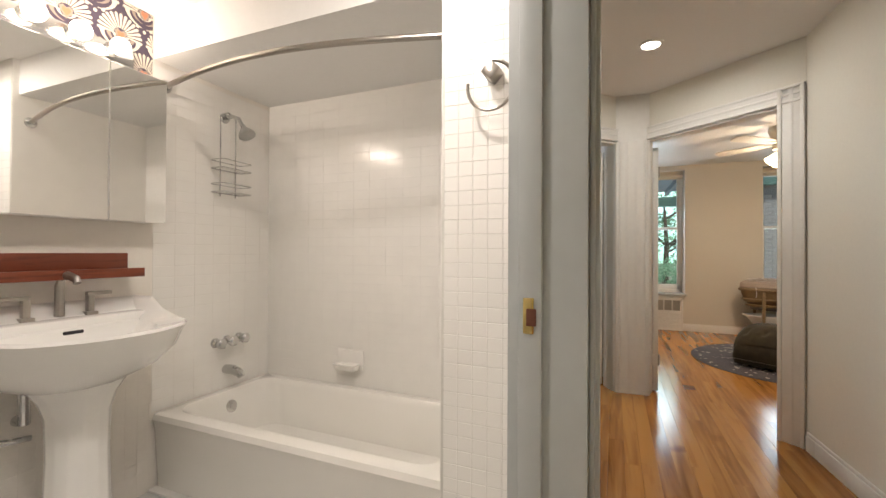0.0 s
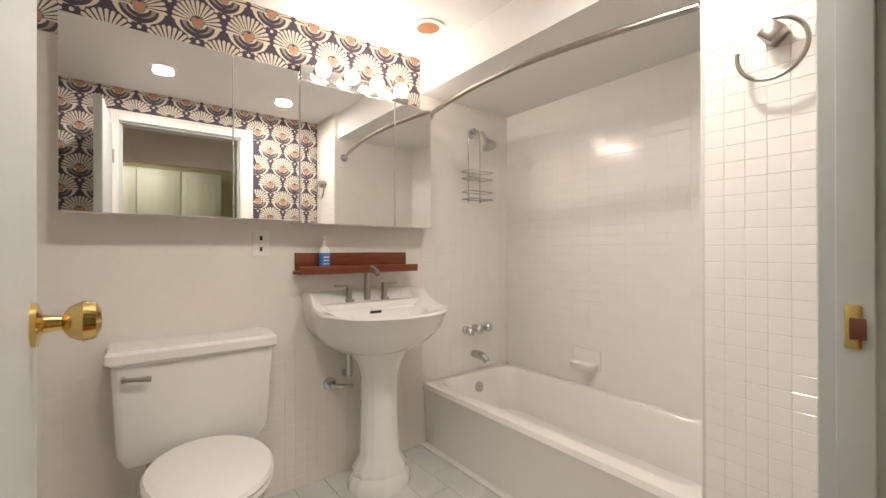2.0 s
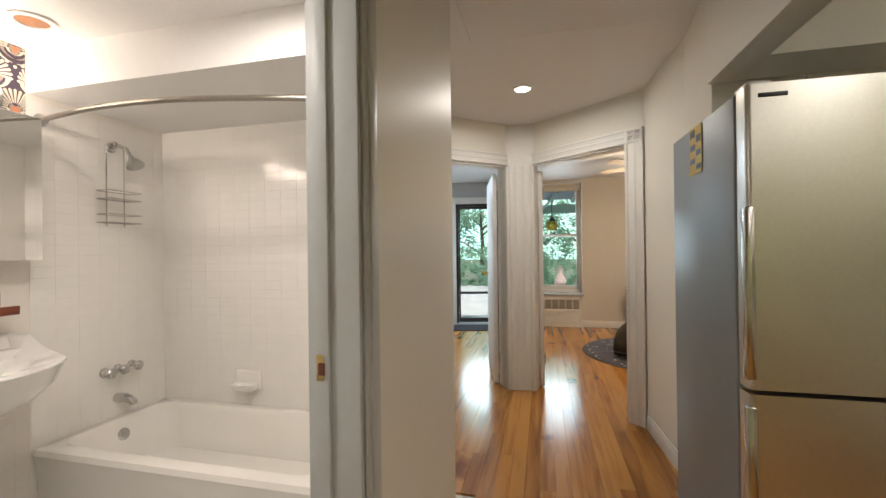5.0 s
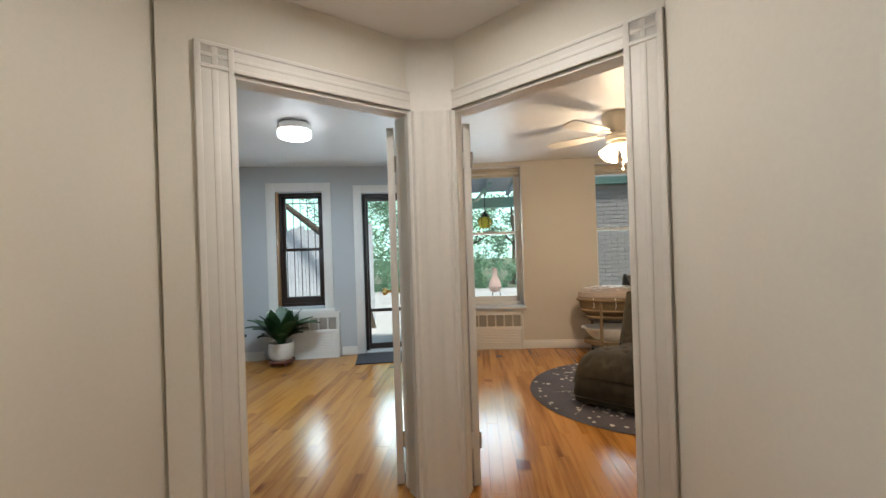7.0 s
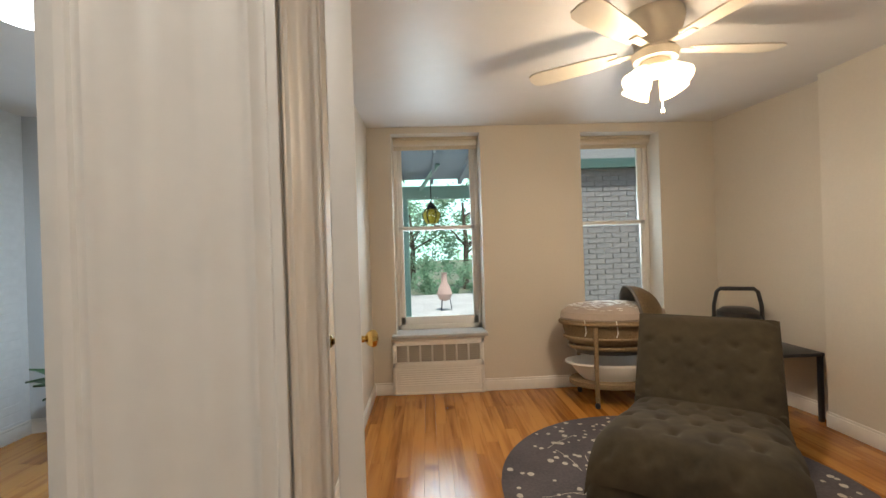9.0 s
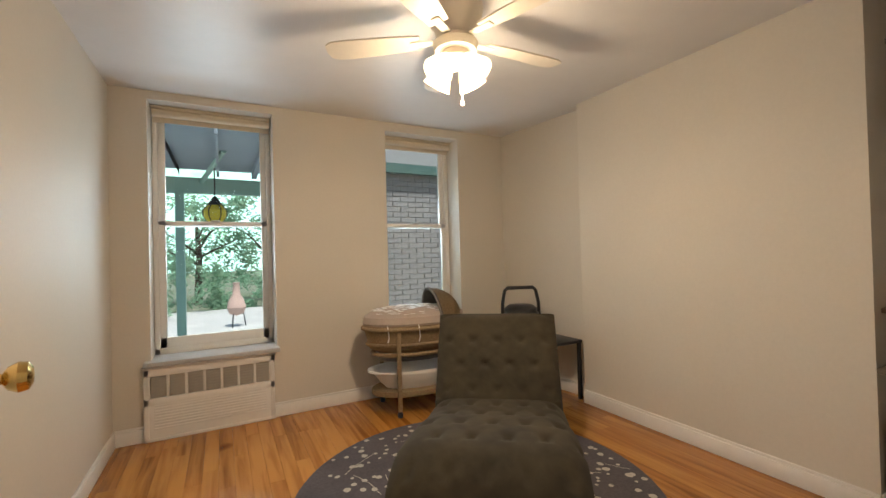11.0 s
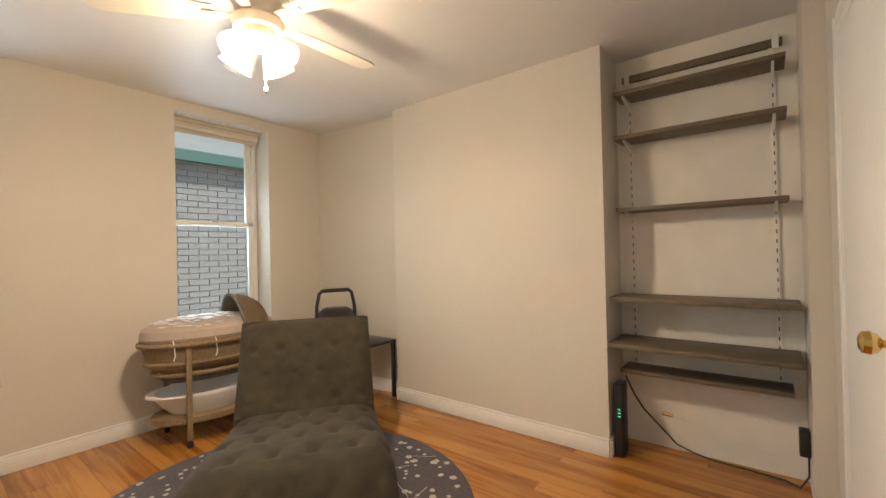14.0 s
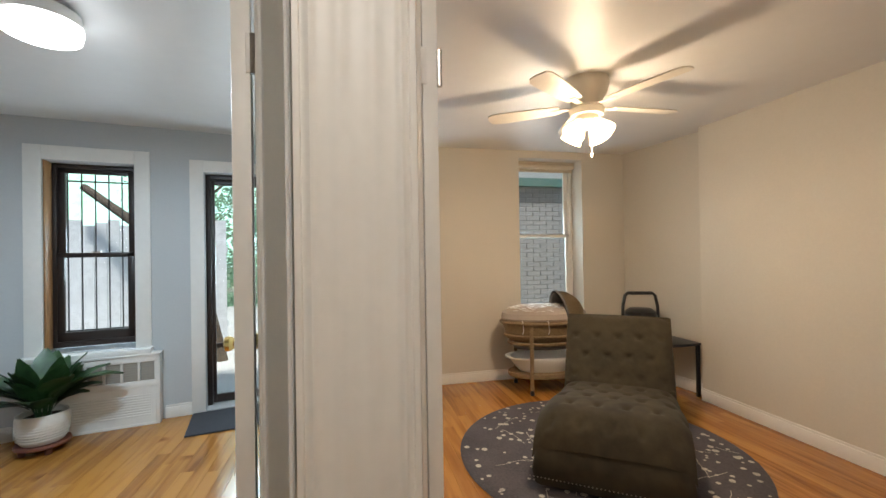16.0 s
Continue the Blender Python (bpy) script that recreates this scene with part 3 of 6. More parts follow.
def lining(p, q, s0, s1, h, depth, sides=(0, 1), mat="trim"):
    """Jamb boards and door stops of an opening; sides: which ends carry an upright."""
    m, _ = frame_on(p, q)
    bm = box((s0 - 0.018, 0.001, h), (s1 + 0.018, depth, h + 0.018), 0.002)
    if 0 in sides:
        box((s0 - 0.018, 0.001, 0), (s0, depth, h), 0.002, bm)
        box((s0, depth * 0.55, 0), (s0 + 0.012, depth * 0.55 + 0.035, h), 0.002, bm)
    if 1 in sides:
        box((s1, 0.001, 0), (s1 + 0.018, depth, h), 0.002, bm)
        box((s1 - 0.012, depth * 0.55, 0), (s1, depth * 0.55 + 0.035, h), 0.002, bm)
    return solid("trim", bm, M[mat], "painted door jamb lining", "door jamb", kind="structure", m=m)


def knob(parent, x, z, side, t=0.04):
    bm = turned([(0.0, 0.0), (0.030, 0.0), (0.030, 0.006), (0.012, 0.012), (0.010, 0.030), (0.022, 0.038), (0.029, 0.052), (0.026, 0.066), (0.015, 0.072), (0.0, 0.073)], 20)
    y = 0 if side < 0 else t
    part("door_knob", bm, M["brass"], parent, "polished brass knob", pose(x, y, z, 90 if side < 0 else -90, 0, 0))


def door_leaf(name, hinge, end, h, label, knobs=(-1, 1), knob_z=1.03, knob_at=None, gap=0, mat="trim"):
    """gap: the side (-1, 1) on which hinge plates bridge to the post."""
    m, w = frame_on(hinge, end)
    d = thing(name, label, "door", m)
    bm = box((0, 0, 0.012), (w, 0.04, h), 0.003)
    part("leaf", bm, M[mat], d)
    for z in (0.22, h - 0.25):
        part("hinge", tube([(0.0, -0.004, z), (0.0, -0.004, z + 0.09)], 0.007, 8), M["nickel"], d)
        if gap:
            y0, y1 = (0.03, 0.075) if gap > 0 else (-0.045, 0.01)
            part("hinge_plate", box((-0.004, y0, z), (-0.0005, y1, z + 0.09), 0.001), M["trim"], d, "hinge plate painted over in white")
    for k in knobs:
        knob(d, w - 0.06 if knob_at is None else knob_at, knob_z, k)
    part("latch_plate", box((w - 0.001, 0.01, knob_z - 0.05), (w + 0.0015, 0.03, knob_z + 0.05)), M["brass"], d)
    return d


door_leaf("bedroom_door", (1.060, 4.685), (0.915, 5.455), 2.02, "white painted bedroom door standing wide open with a brass knob", gap=1)
door_leaf("garden_room_door", (0.630, 4.69), (0.475, 5.46), 2.02, "white painted door standing wide open with a brass knob", gap=-1)
door_leaf("bathroom_door", (0.555, 0.684), (-0.13, 0.657), 2.0, "pale grey painted bathroom door standing open with a brass knob", mat="doorgrey", knob_z=1.05, knobs=(-1,))
door_leaf("closet_door", (2.74, 4.045), (3.48, 4.068), 1.99, "white painted closet door, closed, with a small brass knob", knobs=(1,), knob_z=0.99, knob_at=0.075)
WS = ((3.90, 4.10), (1.84, 4.03))
lining(*WS, 0.415, 1.165, 1.995, 0.12)
strip(*WS, 0.30, 0.405, 0, 2.10)
strip(*WS, 1.175, 1.28, 0, 2.10)
strip(*WS, 0.405, 1.175, 1.998, 2.10)

bw = ((HX, -1.8), (HX, 1.58))
lining(*bw, DY0 + 1.8, DY1 + 1.8, DH, 0.12, mat="doorgrey")
strip(*bw, DY0 + 1.72, DY0 + 1.785, 0, DH + 0.08, profile=((0, 1, 0.008), (0.3, 0.9, 0.014)), mat="doorgrey", label="pale grey painted door casing")
strip(*bw, DY1 + 1.815, DY1 + 1.88, 0, DH + 0.08, profile=((0, 1, 0.008), (0.3, 0.9, 0.014)), mat="doorgrey", label="pale grey painted door casing")
strip(*bw, DY0 + 1.72, DY1 + 1.88, DH + 0.02, DH + 0.09, profile=((0, 1, 0.008), (0.3, 0.9, 0.014)), mat="doorgrey", label="pale grey painted door casing")
be = ((BX, 2.12), (BX, -0.1))
strip(*be, 2.12 - DY1 - 0.07, 2.12 - DY1 - 0.012, 0, DH + 0.08, profile=((0, 1, 0.003),))
strip(*be, 2.12 - DY0 + 0.012, 2.12 - DY0 + 0.09, 0, DH + 0.08)
strip(*be, 2.12 - DY1 - 0.012, 2.12 - DY0 + 0.012, DH + 0.015, DH + 0.08)
sp = thing("strike_plate", "worn brass strike plate with a dark latch hole in the jamb", "strike plate")
part("plate", box((0.597, DY1 - 0.0145, 1.028), (0.613, DY1 - 0.0125, 1.082), 0.0008), M["brass"], sp)
part("latch_hole", box((0.602, DY1 - 0.017, 1.040), (0.617, DY1 - 0.0142, 1.066), 0.001), M["terracotta"], sp, "dark brown latch hole")

LA = (Vector(A) - Vector(B)).length
pl = run(B, A, LA + 0.27)
lining(pl, B, 0.27, 0.27 + LA - 0.02, 2.05, 0.10, (0,))
strip(pl, B, 0.12, 0.262, 0, 2.17)
strip(pl, B, 0.12, 0.27 + LA + 0.01, 2.065, 2.17)
LR = (Vector(D) - Vector(C)).length
qr = run(C, D, LR + 0.16)
lining(C, qr, 0.02, LR, 2.05, 0.10, (1,))
strip(C, qr, LR + 0.008, LR + 0.145, 0, 2.17)
strip(C, qr, -0.01, LR + 0.145, 2.065, 2.17)
def moulded(p, q, z0, z1, depth, label):
    """A run of soft vertical beads and hollows on the face p-q of the post."""
    m, w = frame_on(p, q)
    def relief(u):
        v = min(u, 1 - u)
        bead = 0.55 * math.exp(-((v - 0.13) / 0.035) ** 2) + 0.35 * math.exp(-((v - 0.36) / 0.06) ** 2)
        return depth * (0.35 + bead + (0.3 if v < 0.05 else 0.0))
    tmp = bmesh.new()
    n = 64
    front = [(w * k / n, -relief(k / n)) for k in range(n + 1)]
    lo, hi = [[tmp.verts.new((x, y, z)) for x, y in front] for z in (z0, z1)]
    for k in range(n):
        tmp.faces.new((lo[k], lo[k + 1], hi[k + 1], hi[k]))
    for row in (lo, hi):
        tmp.faces.new(row + [tmp.verts.new((w, 0.004, row[0].co.z)), tmp.verts.new((0, 0.004, row[0].co.z))])
    bmesh.ops.recalc_face_normals(tmp, faces=tmp.faces)
    return solid("trim", tmp, M["trim"], label, "door casing", kind="structure", m=m)
moulded(B, C, 0, 2.06, 0.016, "white moulded facing of the post between the doorways")
moulded((0.642, 4.695), B, 0, 2.06, 0.008, "white moulded flank of the post")
moulded(C, (1.012, 4.67), 0, 2.06, 0.006, "white moulded flank of the post")

# baseboards
for p, q in (((PX, 5.15), (PX, WY)), ((PX, WY), (0.826, WY)), ((1.66, WY), (3.90, WY)), ((3.90, WY), (4.03, 6.81)), ((3.91, 6.81), (3.91, 5.085)), ((3.91, 5.085), (4.24, 5.085)),
             ((1.782, 3.80), (1.82, 3.20)), ((1.82, 3.20), (1.76, 2.67)), ((1.775, 3.90), (1.782, 3.80)), ((3.60 - 1.76 + 0.02, 4.035), (1.84, 4.03)),
             ((HX, 1.59), (0.655, 2.55)), ((-1.92, 3.0), (-1.92, 7.36)), ((-0.10, 2.95), (-0.10, 3.85))):
    baseboard(p, q)
gm, gl = frame_on(NW, NE)
for s0, s1 in ((0.0, 0.30), (1.26, 1.46), (2.46, gl)):
    bm = box((s0, -0.016, 0), (s1, -0.0015, 0.09), 0.002)
    box((s0, -0.012, 0.09), (s1, -0.0015, 0.11), 0.005, bm)
    solid("baseboard", bm, M["trim"], "white painted baseboard along the grey wall", "baseboard", kind="structure", m=gm)


# ---- windows ----
def sash_window(name, m, w, z0, z1, label, mat, sash=0.045, meet=None, depth=0.05, blind=True):
    """A double-hung window in its own x-z plane, x from 0 to w."""
    win = thing(name, label, "window", m, kind="structure")
    meet = meet or (z0 + z1) / 2
    bm = box((0, 0, z0), (sash * 0.7, depth + 0.03, z1), 0.003)
    box((w - sash * 0.7, 0, z0), (w, depth + 0.03, z1), 0.003, bm)
    box((0, 0, z1 - sash * 0.7), (w, depth + 0.03, z1), 0.003, bm)
    box((0, 0, z0), (w, depth + 0.03, z0 + sash), 0.003, bm)
    part("window_frame", bm, mat, win)
    for nm, lo, hi, y in (("lower_sash", z0 + sash, meet + 0.02, 0.006), ("upper_sash", meet - 0.02, z1 - sash * 0.7, 0.042)):
        a, b = sash * 0.7, w - sash * 0.7
        bm = box((a, y, lo), (a + sash, y + 0.032, hi), 0.003)
        box((b - sash, y, lo), (b, y + 0.032, hi), 0.003, bm)
        box((a, y, lo), (b, y + 0.032, lo + (0.075 if nm == "lower_sash" else 0.035)), 0.003, bm)
        box((a, y, hi - 0.035), (b, y + 0.032, hi), 0.003, bm)
        s = part(nm, bm, mat, win)
        g = part("pane", box((a + 0.01, y + 0.014, lo + 0.01), (b - 0.01, y + 0.018, hi - 0.01)), M["glass"], s)
        g.visible_shadow = False
    part("sash_lock", box((w / 2 - 0.03, -0.006, meet + 0.015), (w / 2 + 0.03, 0.02, meet + 0.03), 0.003), M["nickel"], win)
    if blind:
        bm = tube([(0.01, -0.05, z1 - 0.045), (w - 0.01, -0.05, z1 - 0.045)], 0.032, 16)
        box((0.005, -0.085, z1 - 0.02), (w - 0.005, -0.012, z1 + 0.0), 0.004, bm)
        box((0.01, -0.03, z1 - 0.11), (w - 0.01, -0.022, z1 - 0.04), 0.002, bm)
        part("roller_blind", bm, M["drumcloth"], win, "rolled-up cream blind")
    return win


sash_window("window_1", pose(0.869, WY + 0.20, 0), 0.814, 0.547, 2.378, "white double-hung window with a rolled blind over the radiator", M["trim"], meet=1.52)
sash_window("window_2", pose(2.627, WY + 0.22, 0), 0.746, 0.547, 2.358, "white double-hung window with a rolled blind facing a brick wall", M["trim"], meet=1.52)
for x0, x1 in ((0.83, 1.70), (2.59, 3.41)):
    solid("window_sill", box((x0, WY - 0.07, 0.515), (x1, WY + 0.20, 0.549), 0.006), M["stone"], "pale grey window sill", "window sill", kind="structure")


def radiator_cover(m, w, h, d, label, slots=7):
    r = thing("radiator_cover", label, "radiator cover", m)
    bm = box((0, -d, 0), (w, 0, 0.02), 0.003)
    t = 0.03
    box((0, -d, 0), (t, 0, h), 0.004, bm)
    box((w - t, -d, 0), (w, 0, h), 0.004, bm)
    box((0, -d, h - 0.05), (w, -d + 0.02, h), 0.004, bm)
    g0, g1 = h - 0.20, h - 0.05
    box((0, -d, g0 - 0.05), (w, -d + 0.02, g0), 0.004, bm)
    box((0, -d + 0.004, 0.02), (w, -d + 0.018, g0 - 0.04), 0, bm)
    step = (w - 2 * t) / slots
    for i in range(slots + 1):
        x = t + i * step
        box((x - 0.008, -d, g0), (x + 0.008, -d + 0.02, g1), 0.002, bm)
    part("body", bm, M["trim"], r)
    part("top", box((-0.01, -d - 0.012, h), (w + 0.01, 0, h + 0.018), 0.005), M["trim"], r)
    for i in range(slots):
        x = t + i * step + 0.012
        bm = bmesh.new()
        n = 7
        for k in range(n):
            z = g0 + 0.008 + k * (g1 - g0 - 0.01) / n
            box((x, -d + 0.008, z), (x + step - 0.024, -d + 0.013, z + 0.008), 0, bm)
        box((x, -d + 0.018, g0), (x + step - 0.024, -d + 0.022, g1), 0, bm)
        part("grille", bm, M["taupegrille"], r)
    for k in range(9):
        z = 0.08 + k * 0.02
        part("louvre", box((t + 0.03, -d - 0.001, z), (w - t - 0.03, -d + 0.006, z + 0.010), 0.002, seg=1), M["trim"], r)
    return r


M["taupegrille"] = material("grille_metal", (0.45, 0.42, 0.37), 0.5, grain=0.1, scale=60)
radiator_cover(pose(0.826, WY - 0.002, 0), 0.834, 0.495, 0.035, "white metal radiator cover with louvres under the window", 7)
gp = lambda s, y=0.0, z=0.0: gm @ pose(s, y, z)
radiator_cover(gp(0.50, -0.002), 0.74, 0.56, 0.10, "white radiator cover beneath the dark window", 6)

# garden room window and door
sash_window("window_3", gp(0.485, 0.13), 0.57, 0.64, 2.118, "dark brown double-hung window with security bars outside", M["darkframe"], meet=1.38, blind=False)
bars = thing("window_bars", "thin dark metal security bars outside the window", "window bars", gp(0.485, 0.27))
for i in range(6):
    x = 0.06 + i * 0.092
    part("bar", tube([(x, 0, 0.62), (x, 0, 2.12)], 0.006, 6), M["black"], bars)
for z in (0.75, 2.0):
    part("crossbar", box((0, -0.006, z - 0.006), (0.57, 0.006, z + 0.006)), M["black"], bars)
solid("window_lining", box((0.481, 0.002, 0.64), (0.492, 0.128, 2.118), 0.002), M["oak"], "varnished brown wood window lining", "window lining", kind="structure", m=gm)
for args in ((0.37, 0.478, 0.60, 2.23), (1.062, 1.17, 0.60, 2.23), (0.478, 1.062, 2.122, 2.23), (1.452, 1.556, 0, 2.19), (2.364, 2.45, 0, 2.19), (1.556, 2.364, 2.093, 2.19)):
    strip(NW, NE, *args, label="white painted flat casing", profile=((0, 1, 0.02),))
solid("window_sill", box((0.36, -0.11, 0.575), (1.18, 0.13, 0.615), 0.006), M["trim"], "white painted window sill above the radiator cover", "window sill", kind="structure", m=gm)
bm = box((1.56, 0.10, 0), (1.60, 0.19, 2.088), 0.004)
box((2.32, 0.10, 0), (2.36, 0.19, 2.088), 0.004, bm)
box((1.60, 0.10, 2.045), (2.32, 0.19, 2.088), 0.004, bm)
solid("door_frame", bm, M["darkframe"], "dark brown frame of the garden doorway", "door frame", kind="structure", m=gm)
solid("threshold", box((1.56, -0.02, -0.01), (2.36, 0.32, 0.02), 0.004), M["stone"], "grey stone threshold of the garden doorway", "threshold", kind="structure", m=gm)
gd = thing("garden_door", "dark framed screen door closed over a view of the garden", "door", gp(1.602, 0.13))
bm = box((0, 0, 0.03), (0.028, 0.035, 2.043), 0.003)
box((0.688, 0, 0.03), (0.716, 0.035, 2.043), 0.003, bm)
box((0.028, 0, 2.0), (0.688, 0.035, 2.043), 0.003, bm)
box((0.028, 0, 0.03), (0.688, 0.035, 0.10), 0.003, bm)
box((0.028, 0, 0.52), (0.688, 0.035, 0.56), 0.003, bm)
part("leaf_frame", bm, M["darkframe"], gd)
for z0, z1 in ((0.10, 0.52), (0.56, 2.0)):
    g = part("pane", box((0.028, 0.015, z0), (0.688, 0.019, z1)), M["glass"], gd)
    g.visible_shadow = False
part("door_handle", tube([(0.69, -0.005, 1.0), (0.69, -0.05, 1.0), (0.60, -0.05, 1.0)], 0.009, 8), M["black"], gd, "black lever handle")
solid("door_mat", box((1.46, -0.52, 0.001), (2.34, -0.03, 0.014), 0.004), M["mat"], "dark grey doormat inside the garden door", "mat", m=gm)

# ---- lamps ----
def downlight(x, y, z, label="round recessed ceiling light, lit"):
    d = thing("downlight", label, "ceiling light", pose(x, y, z), "recessed ceiling lights")
    bm = turned([(0.052, 0.0), (0.075, -0.0005), (0.078, -0.006), (0.055, -0.008), (0.052, 0.0)], 28)
    part("trim_ring", bm, M["plasticwhite"], d)
    part("lens", turned([(0.0, -0.004), (0.052, -0.004), (0.052, -0.001), (0.0, -0.001)], 24), M["lens"], d)
for x, y, z in ((0.93, 3.70, H), (0.15, 1.70, HB), (0.02, 0.94, HB), (2.45, 0.9, H), (2.7, 0.1, H), (2.45, -0.8, H)):
    downlight(x, y, z)
ec = thing("empty_downlight", "empty recessed light opening with an orange-brown inside", "ceiling light", pose(-1.0, 1.97, HB))
part("trim_ring", turned([(0.055, -0.002), (0.08, -0.002), (0.082, -0.008), (0.058, -0.010), (0.055, -0.002)], 28), M["plasticwhite"], ec)
part("can", turned([(0.0, -0.001), (0.056, -0.001), (0.056, -0.004), (0.0, -0.004)], 28), M["cancolour"], ec, "orange-brown metal can")
gl2 = thing("ceiling_lamp", "round drum ceiling lamp, lit with cool white light", "ceiling lamp", pose(-0.43, 5.79, H))
part("base", turned([(0.0, 0.0), (0.10, 0.0), (0.13, -0.02), (0.135, -0.07), (0.0, -0.07)], 36), M["plasticwhite"], gl2)
part("diffuser", turned([(0.0, -0.14), (0.10, -0.138), (0.13, -0.125), (0.137, -0.10), (0.137, -0.071), (0.0, -0.071)], 36), M["coollens"], gl2)

fan = thing("ceiling_fan", "white five-blade ceiling fan with a lit cluster of frosted shades", "ceiling fan", pose(2.33, 6.06, H))
part("motor", turned([(0.0, 0.0), (0.135, 0.0), (0.14, -0.03), (0.125, -0.085), (0.10, -0.12), (0.09, -0.165), (0.11, -0.19), (0.10, -0.225), (0.0, -0.23)], 36), M["blade"], fan)
part("light_hub", turned([(0.0, -0.23), (0.065, -0.23), (0.07, -0.26), (0.05, -0.30), (0.0, -0.31)], 24), M["blade"], fan)
for i in range(5):
    a = 72 * i
    r = pose(0, 0, -0.165, 0, 0, a)
    bm = bmesh.new()
    out = [(0.17, -0.045), (0.30, -0.060), (0.55, -0.070), (0.61, -0.066), (0.64, -0.047), (0.65, 0.0), (0.64, 0.047), (0.61, 0.066), (0.55, 0.070), (0.30, 0.060), (0.17, 0.045)]
    lo, hi = [bm.verts.new((x, y, -0.004)) for x, y in out], [bm.verts.new((x, y, 0.004)) for x, y in out]
    bm.faces.new(lo[::-1]), bm.faces.new(hi)
    for k in range(len(out)):
        j = (k + 1) % len(out)
        bm.faces.new((lo[k], lo[j], hi[j], hi[k]))
    bl = part("blade", bm, M["blade"], fan, m=r @ pose(0, 0, 0, 9, 0, 0))
    part("blade_arm", box((0.09, -0.022, -0.012), (0.22, 0.022, -0.004), 0.004, m=r), M["blade"], fan)
for i in range(4):
    a = 20 + 90 * i
    r = pose(0, 0, -0.27, 0, 0, a) @ pose(0.06, 0, 0, 0, -38, 0)
    bm = turned([(0.018, 0.0), (0.030, -0.012), (0.045, -0.045), (0.060, -0.085), (0.072, -0.115), (0.069, -0.115), (0.042, -0.045), (0.016, -0.004)], 20, m=r)
    sh = part("shade", bm, M["shade"], fan, "lit frosted glass shade")
    sh.visible_shadow = False
part("pull_chain", tube([(0.02, -0.02, -0.31), (0.02, -0.02, -0.46)], 0.0025, 6), M["nickel"], fan)
part("pull_knob", turned([(0.0, -0.50), (0.009, -0.49), (0.007, -0.47), (0.0, -0.46)], 10, m=pose(0.02, -0.02, 0)), M["blade"], fan)

vb = thing("vanity_light", "chrome vanity light bar with four lit globe bulbs", "wall light")
part("bar", box((WX + 0.003, 1.42, 1.955), (WX + 0.05, 2.03, 2.045), 0.008), M["chrome"], vb)
for y in (1.507, 1.655, 1.797, 1.938):
    part("socket", turned([(0.0, 0), (0.03, 0), (0.022, 0.02), (0.016, 0.03), (0.0, 0.03)], 16, m=pose(WX + 0.05, y, 2.012, 0, 90, 0)), M["chrome"], vb)
    b = bmesh.new()
    bmesh.ops.create_uvsphere(b, u_segments=20, v_segments=14, radius=0.036)
    b.transform(pose(-1.212, y, 2.012))
    g = part("bulb", b, M["bulb"], vb, "lit round bulb")
    g.visible_shadow = False

# ---- bathroom ----
def loft(rings, bm=None, cap=(True, True), index=0):
    tmp = bmesh.new()
    vs = [[tmp.verts.new(p) for p in r] for r in rings]
    n = len(rings[0])
    for a, b in zip(vs, vs[1:]):
        for k in range(n):
            tmp.faces.new((a[k], a[(k + 1) % n], b[(k + 1) % n], b[k]))
    if cap[0]:
        tmp.faces.new(vs[0][::-1])
    if cap[1]:
        tmp.faces.new(vs[-1])
    bmesh.ops.recalc_face_normals(tmp, faces=tmp.faces)
    return join(bm, tmp, None, index)


def rounded(x0, y0, x1, y1, r, z, n=6):
    pts = []
    for cx, cy, a0 in ((x1 - r, y1 - r, 0), (x0 + r, y1 - r, 90), (x0 + r, y0 + r, 180), (x1 - r, y0 + r, 270)):
        for k in range(n + 1):
            a = radians(a0 + 90 * k / n)
            pts.append((cx + r * math.cos(a), cy + r * math.sin(a), z))
    return pts


tub = thing("bathtub", "white enamelled built-in bathtub with a sloping apron", "bathtub")
x0, x1, y0, y1, rim = WX + 0.002, EX - 0.002, TF, TB - 0.002, 0.37
part("shell", loft([rounded(x0, y0 + 0.03, x1, y1, 0.012, 0.0), rounded(x0, y0 + 0.012, x1, y1, 0.012, 0.30), rounded(x0, y0, x1, y1, 0.012, rim - 0.03), rounded(x0 + 0.004, y0 + 0.008, x1 - 0.004, y1 - 0.004, 0.014, rim - 0.006), rounded(x0 + 0.012, y0 + 0.02, x1 - 0.012, y1 - 0.012, 0.016, rim),
     rounded(x0 + 0.05, y0 + 0.07, x1 - 0.05, y1 - 0.05, 0.10, rim - 0.002), rounded(x0 + 0.07, y0 + 0.09, x1 - 0.07, y1 - 0.07, 0.11, rim - 0.03), rounded(x0 + 0.12, y0 + 0.13, x1 - 0.16, y1 - 0.11, 0.12, 0.12), rounded(x0 + 0.2, y0 + 0.2, x1 - 0.25, y1 - 0.18, 0.10, 0.07)]), M["enamel"], tub)
part("overflow_plate", turned([(0.0, 0.0), (0.034, 0.0), (0.034, 0.006), (0.024, 0.012), (0.0, 0.012)], 20, m=pose(x0 + 0.078, 2.53, 0.285, 0, 80, 0)), M["chrome"], tub)
solid("caulk_strip", box((WX + 0.002, TF - 0.012, 0.0), (EX - 0.002, TF + 0.028, 0.012), 0.003), M["trim"], "white sealant strip along the bathtub foot", "sealant", kind="structure")

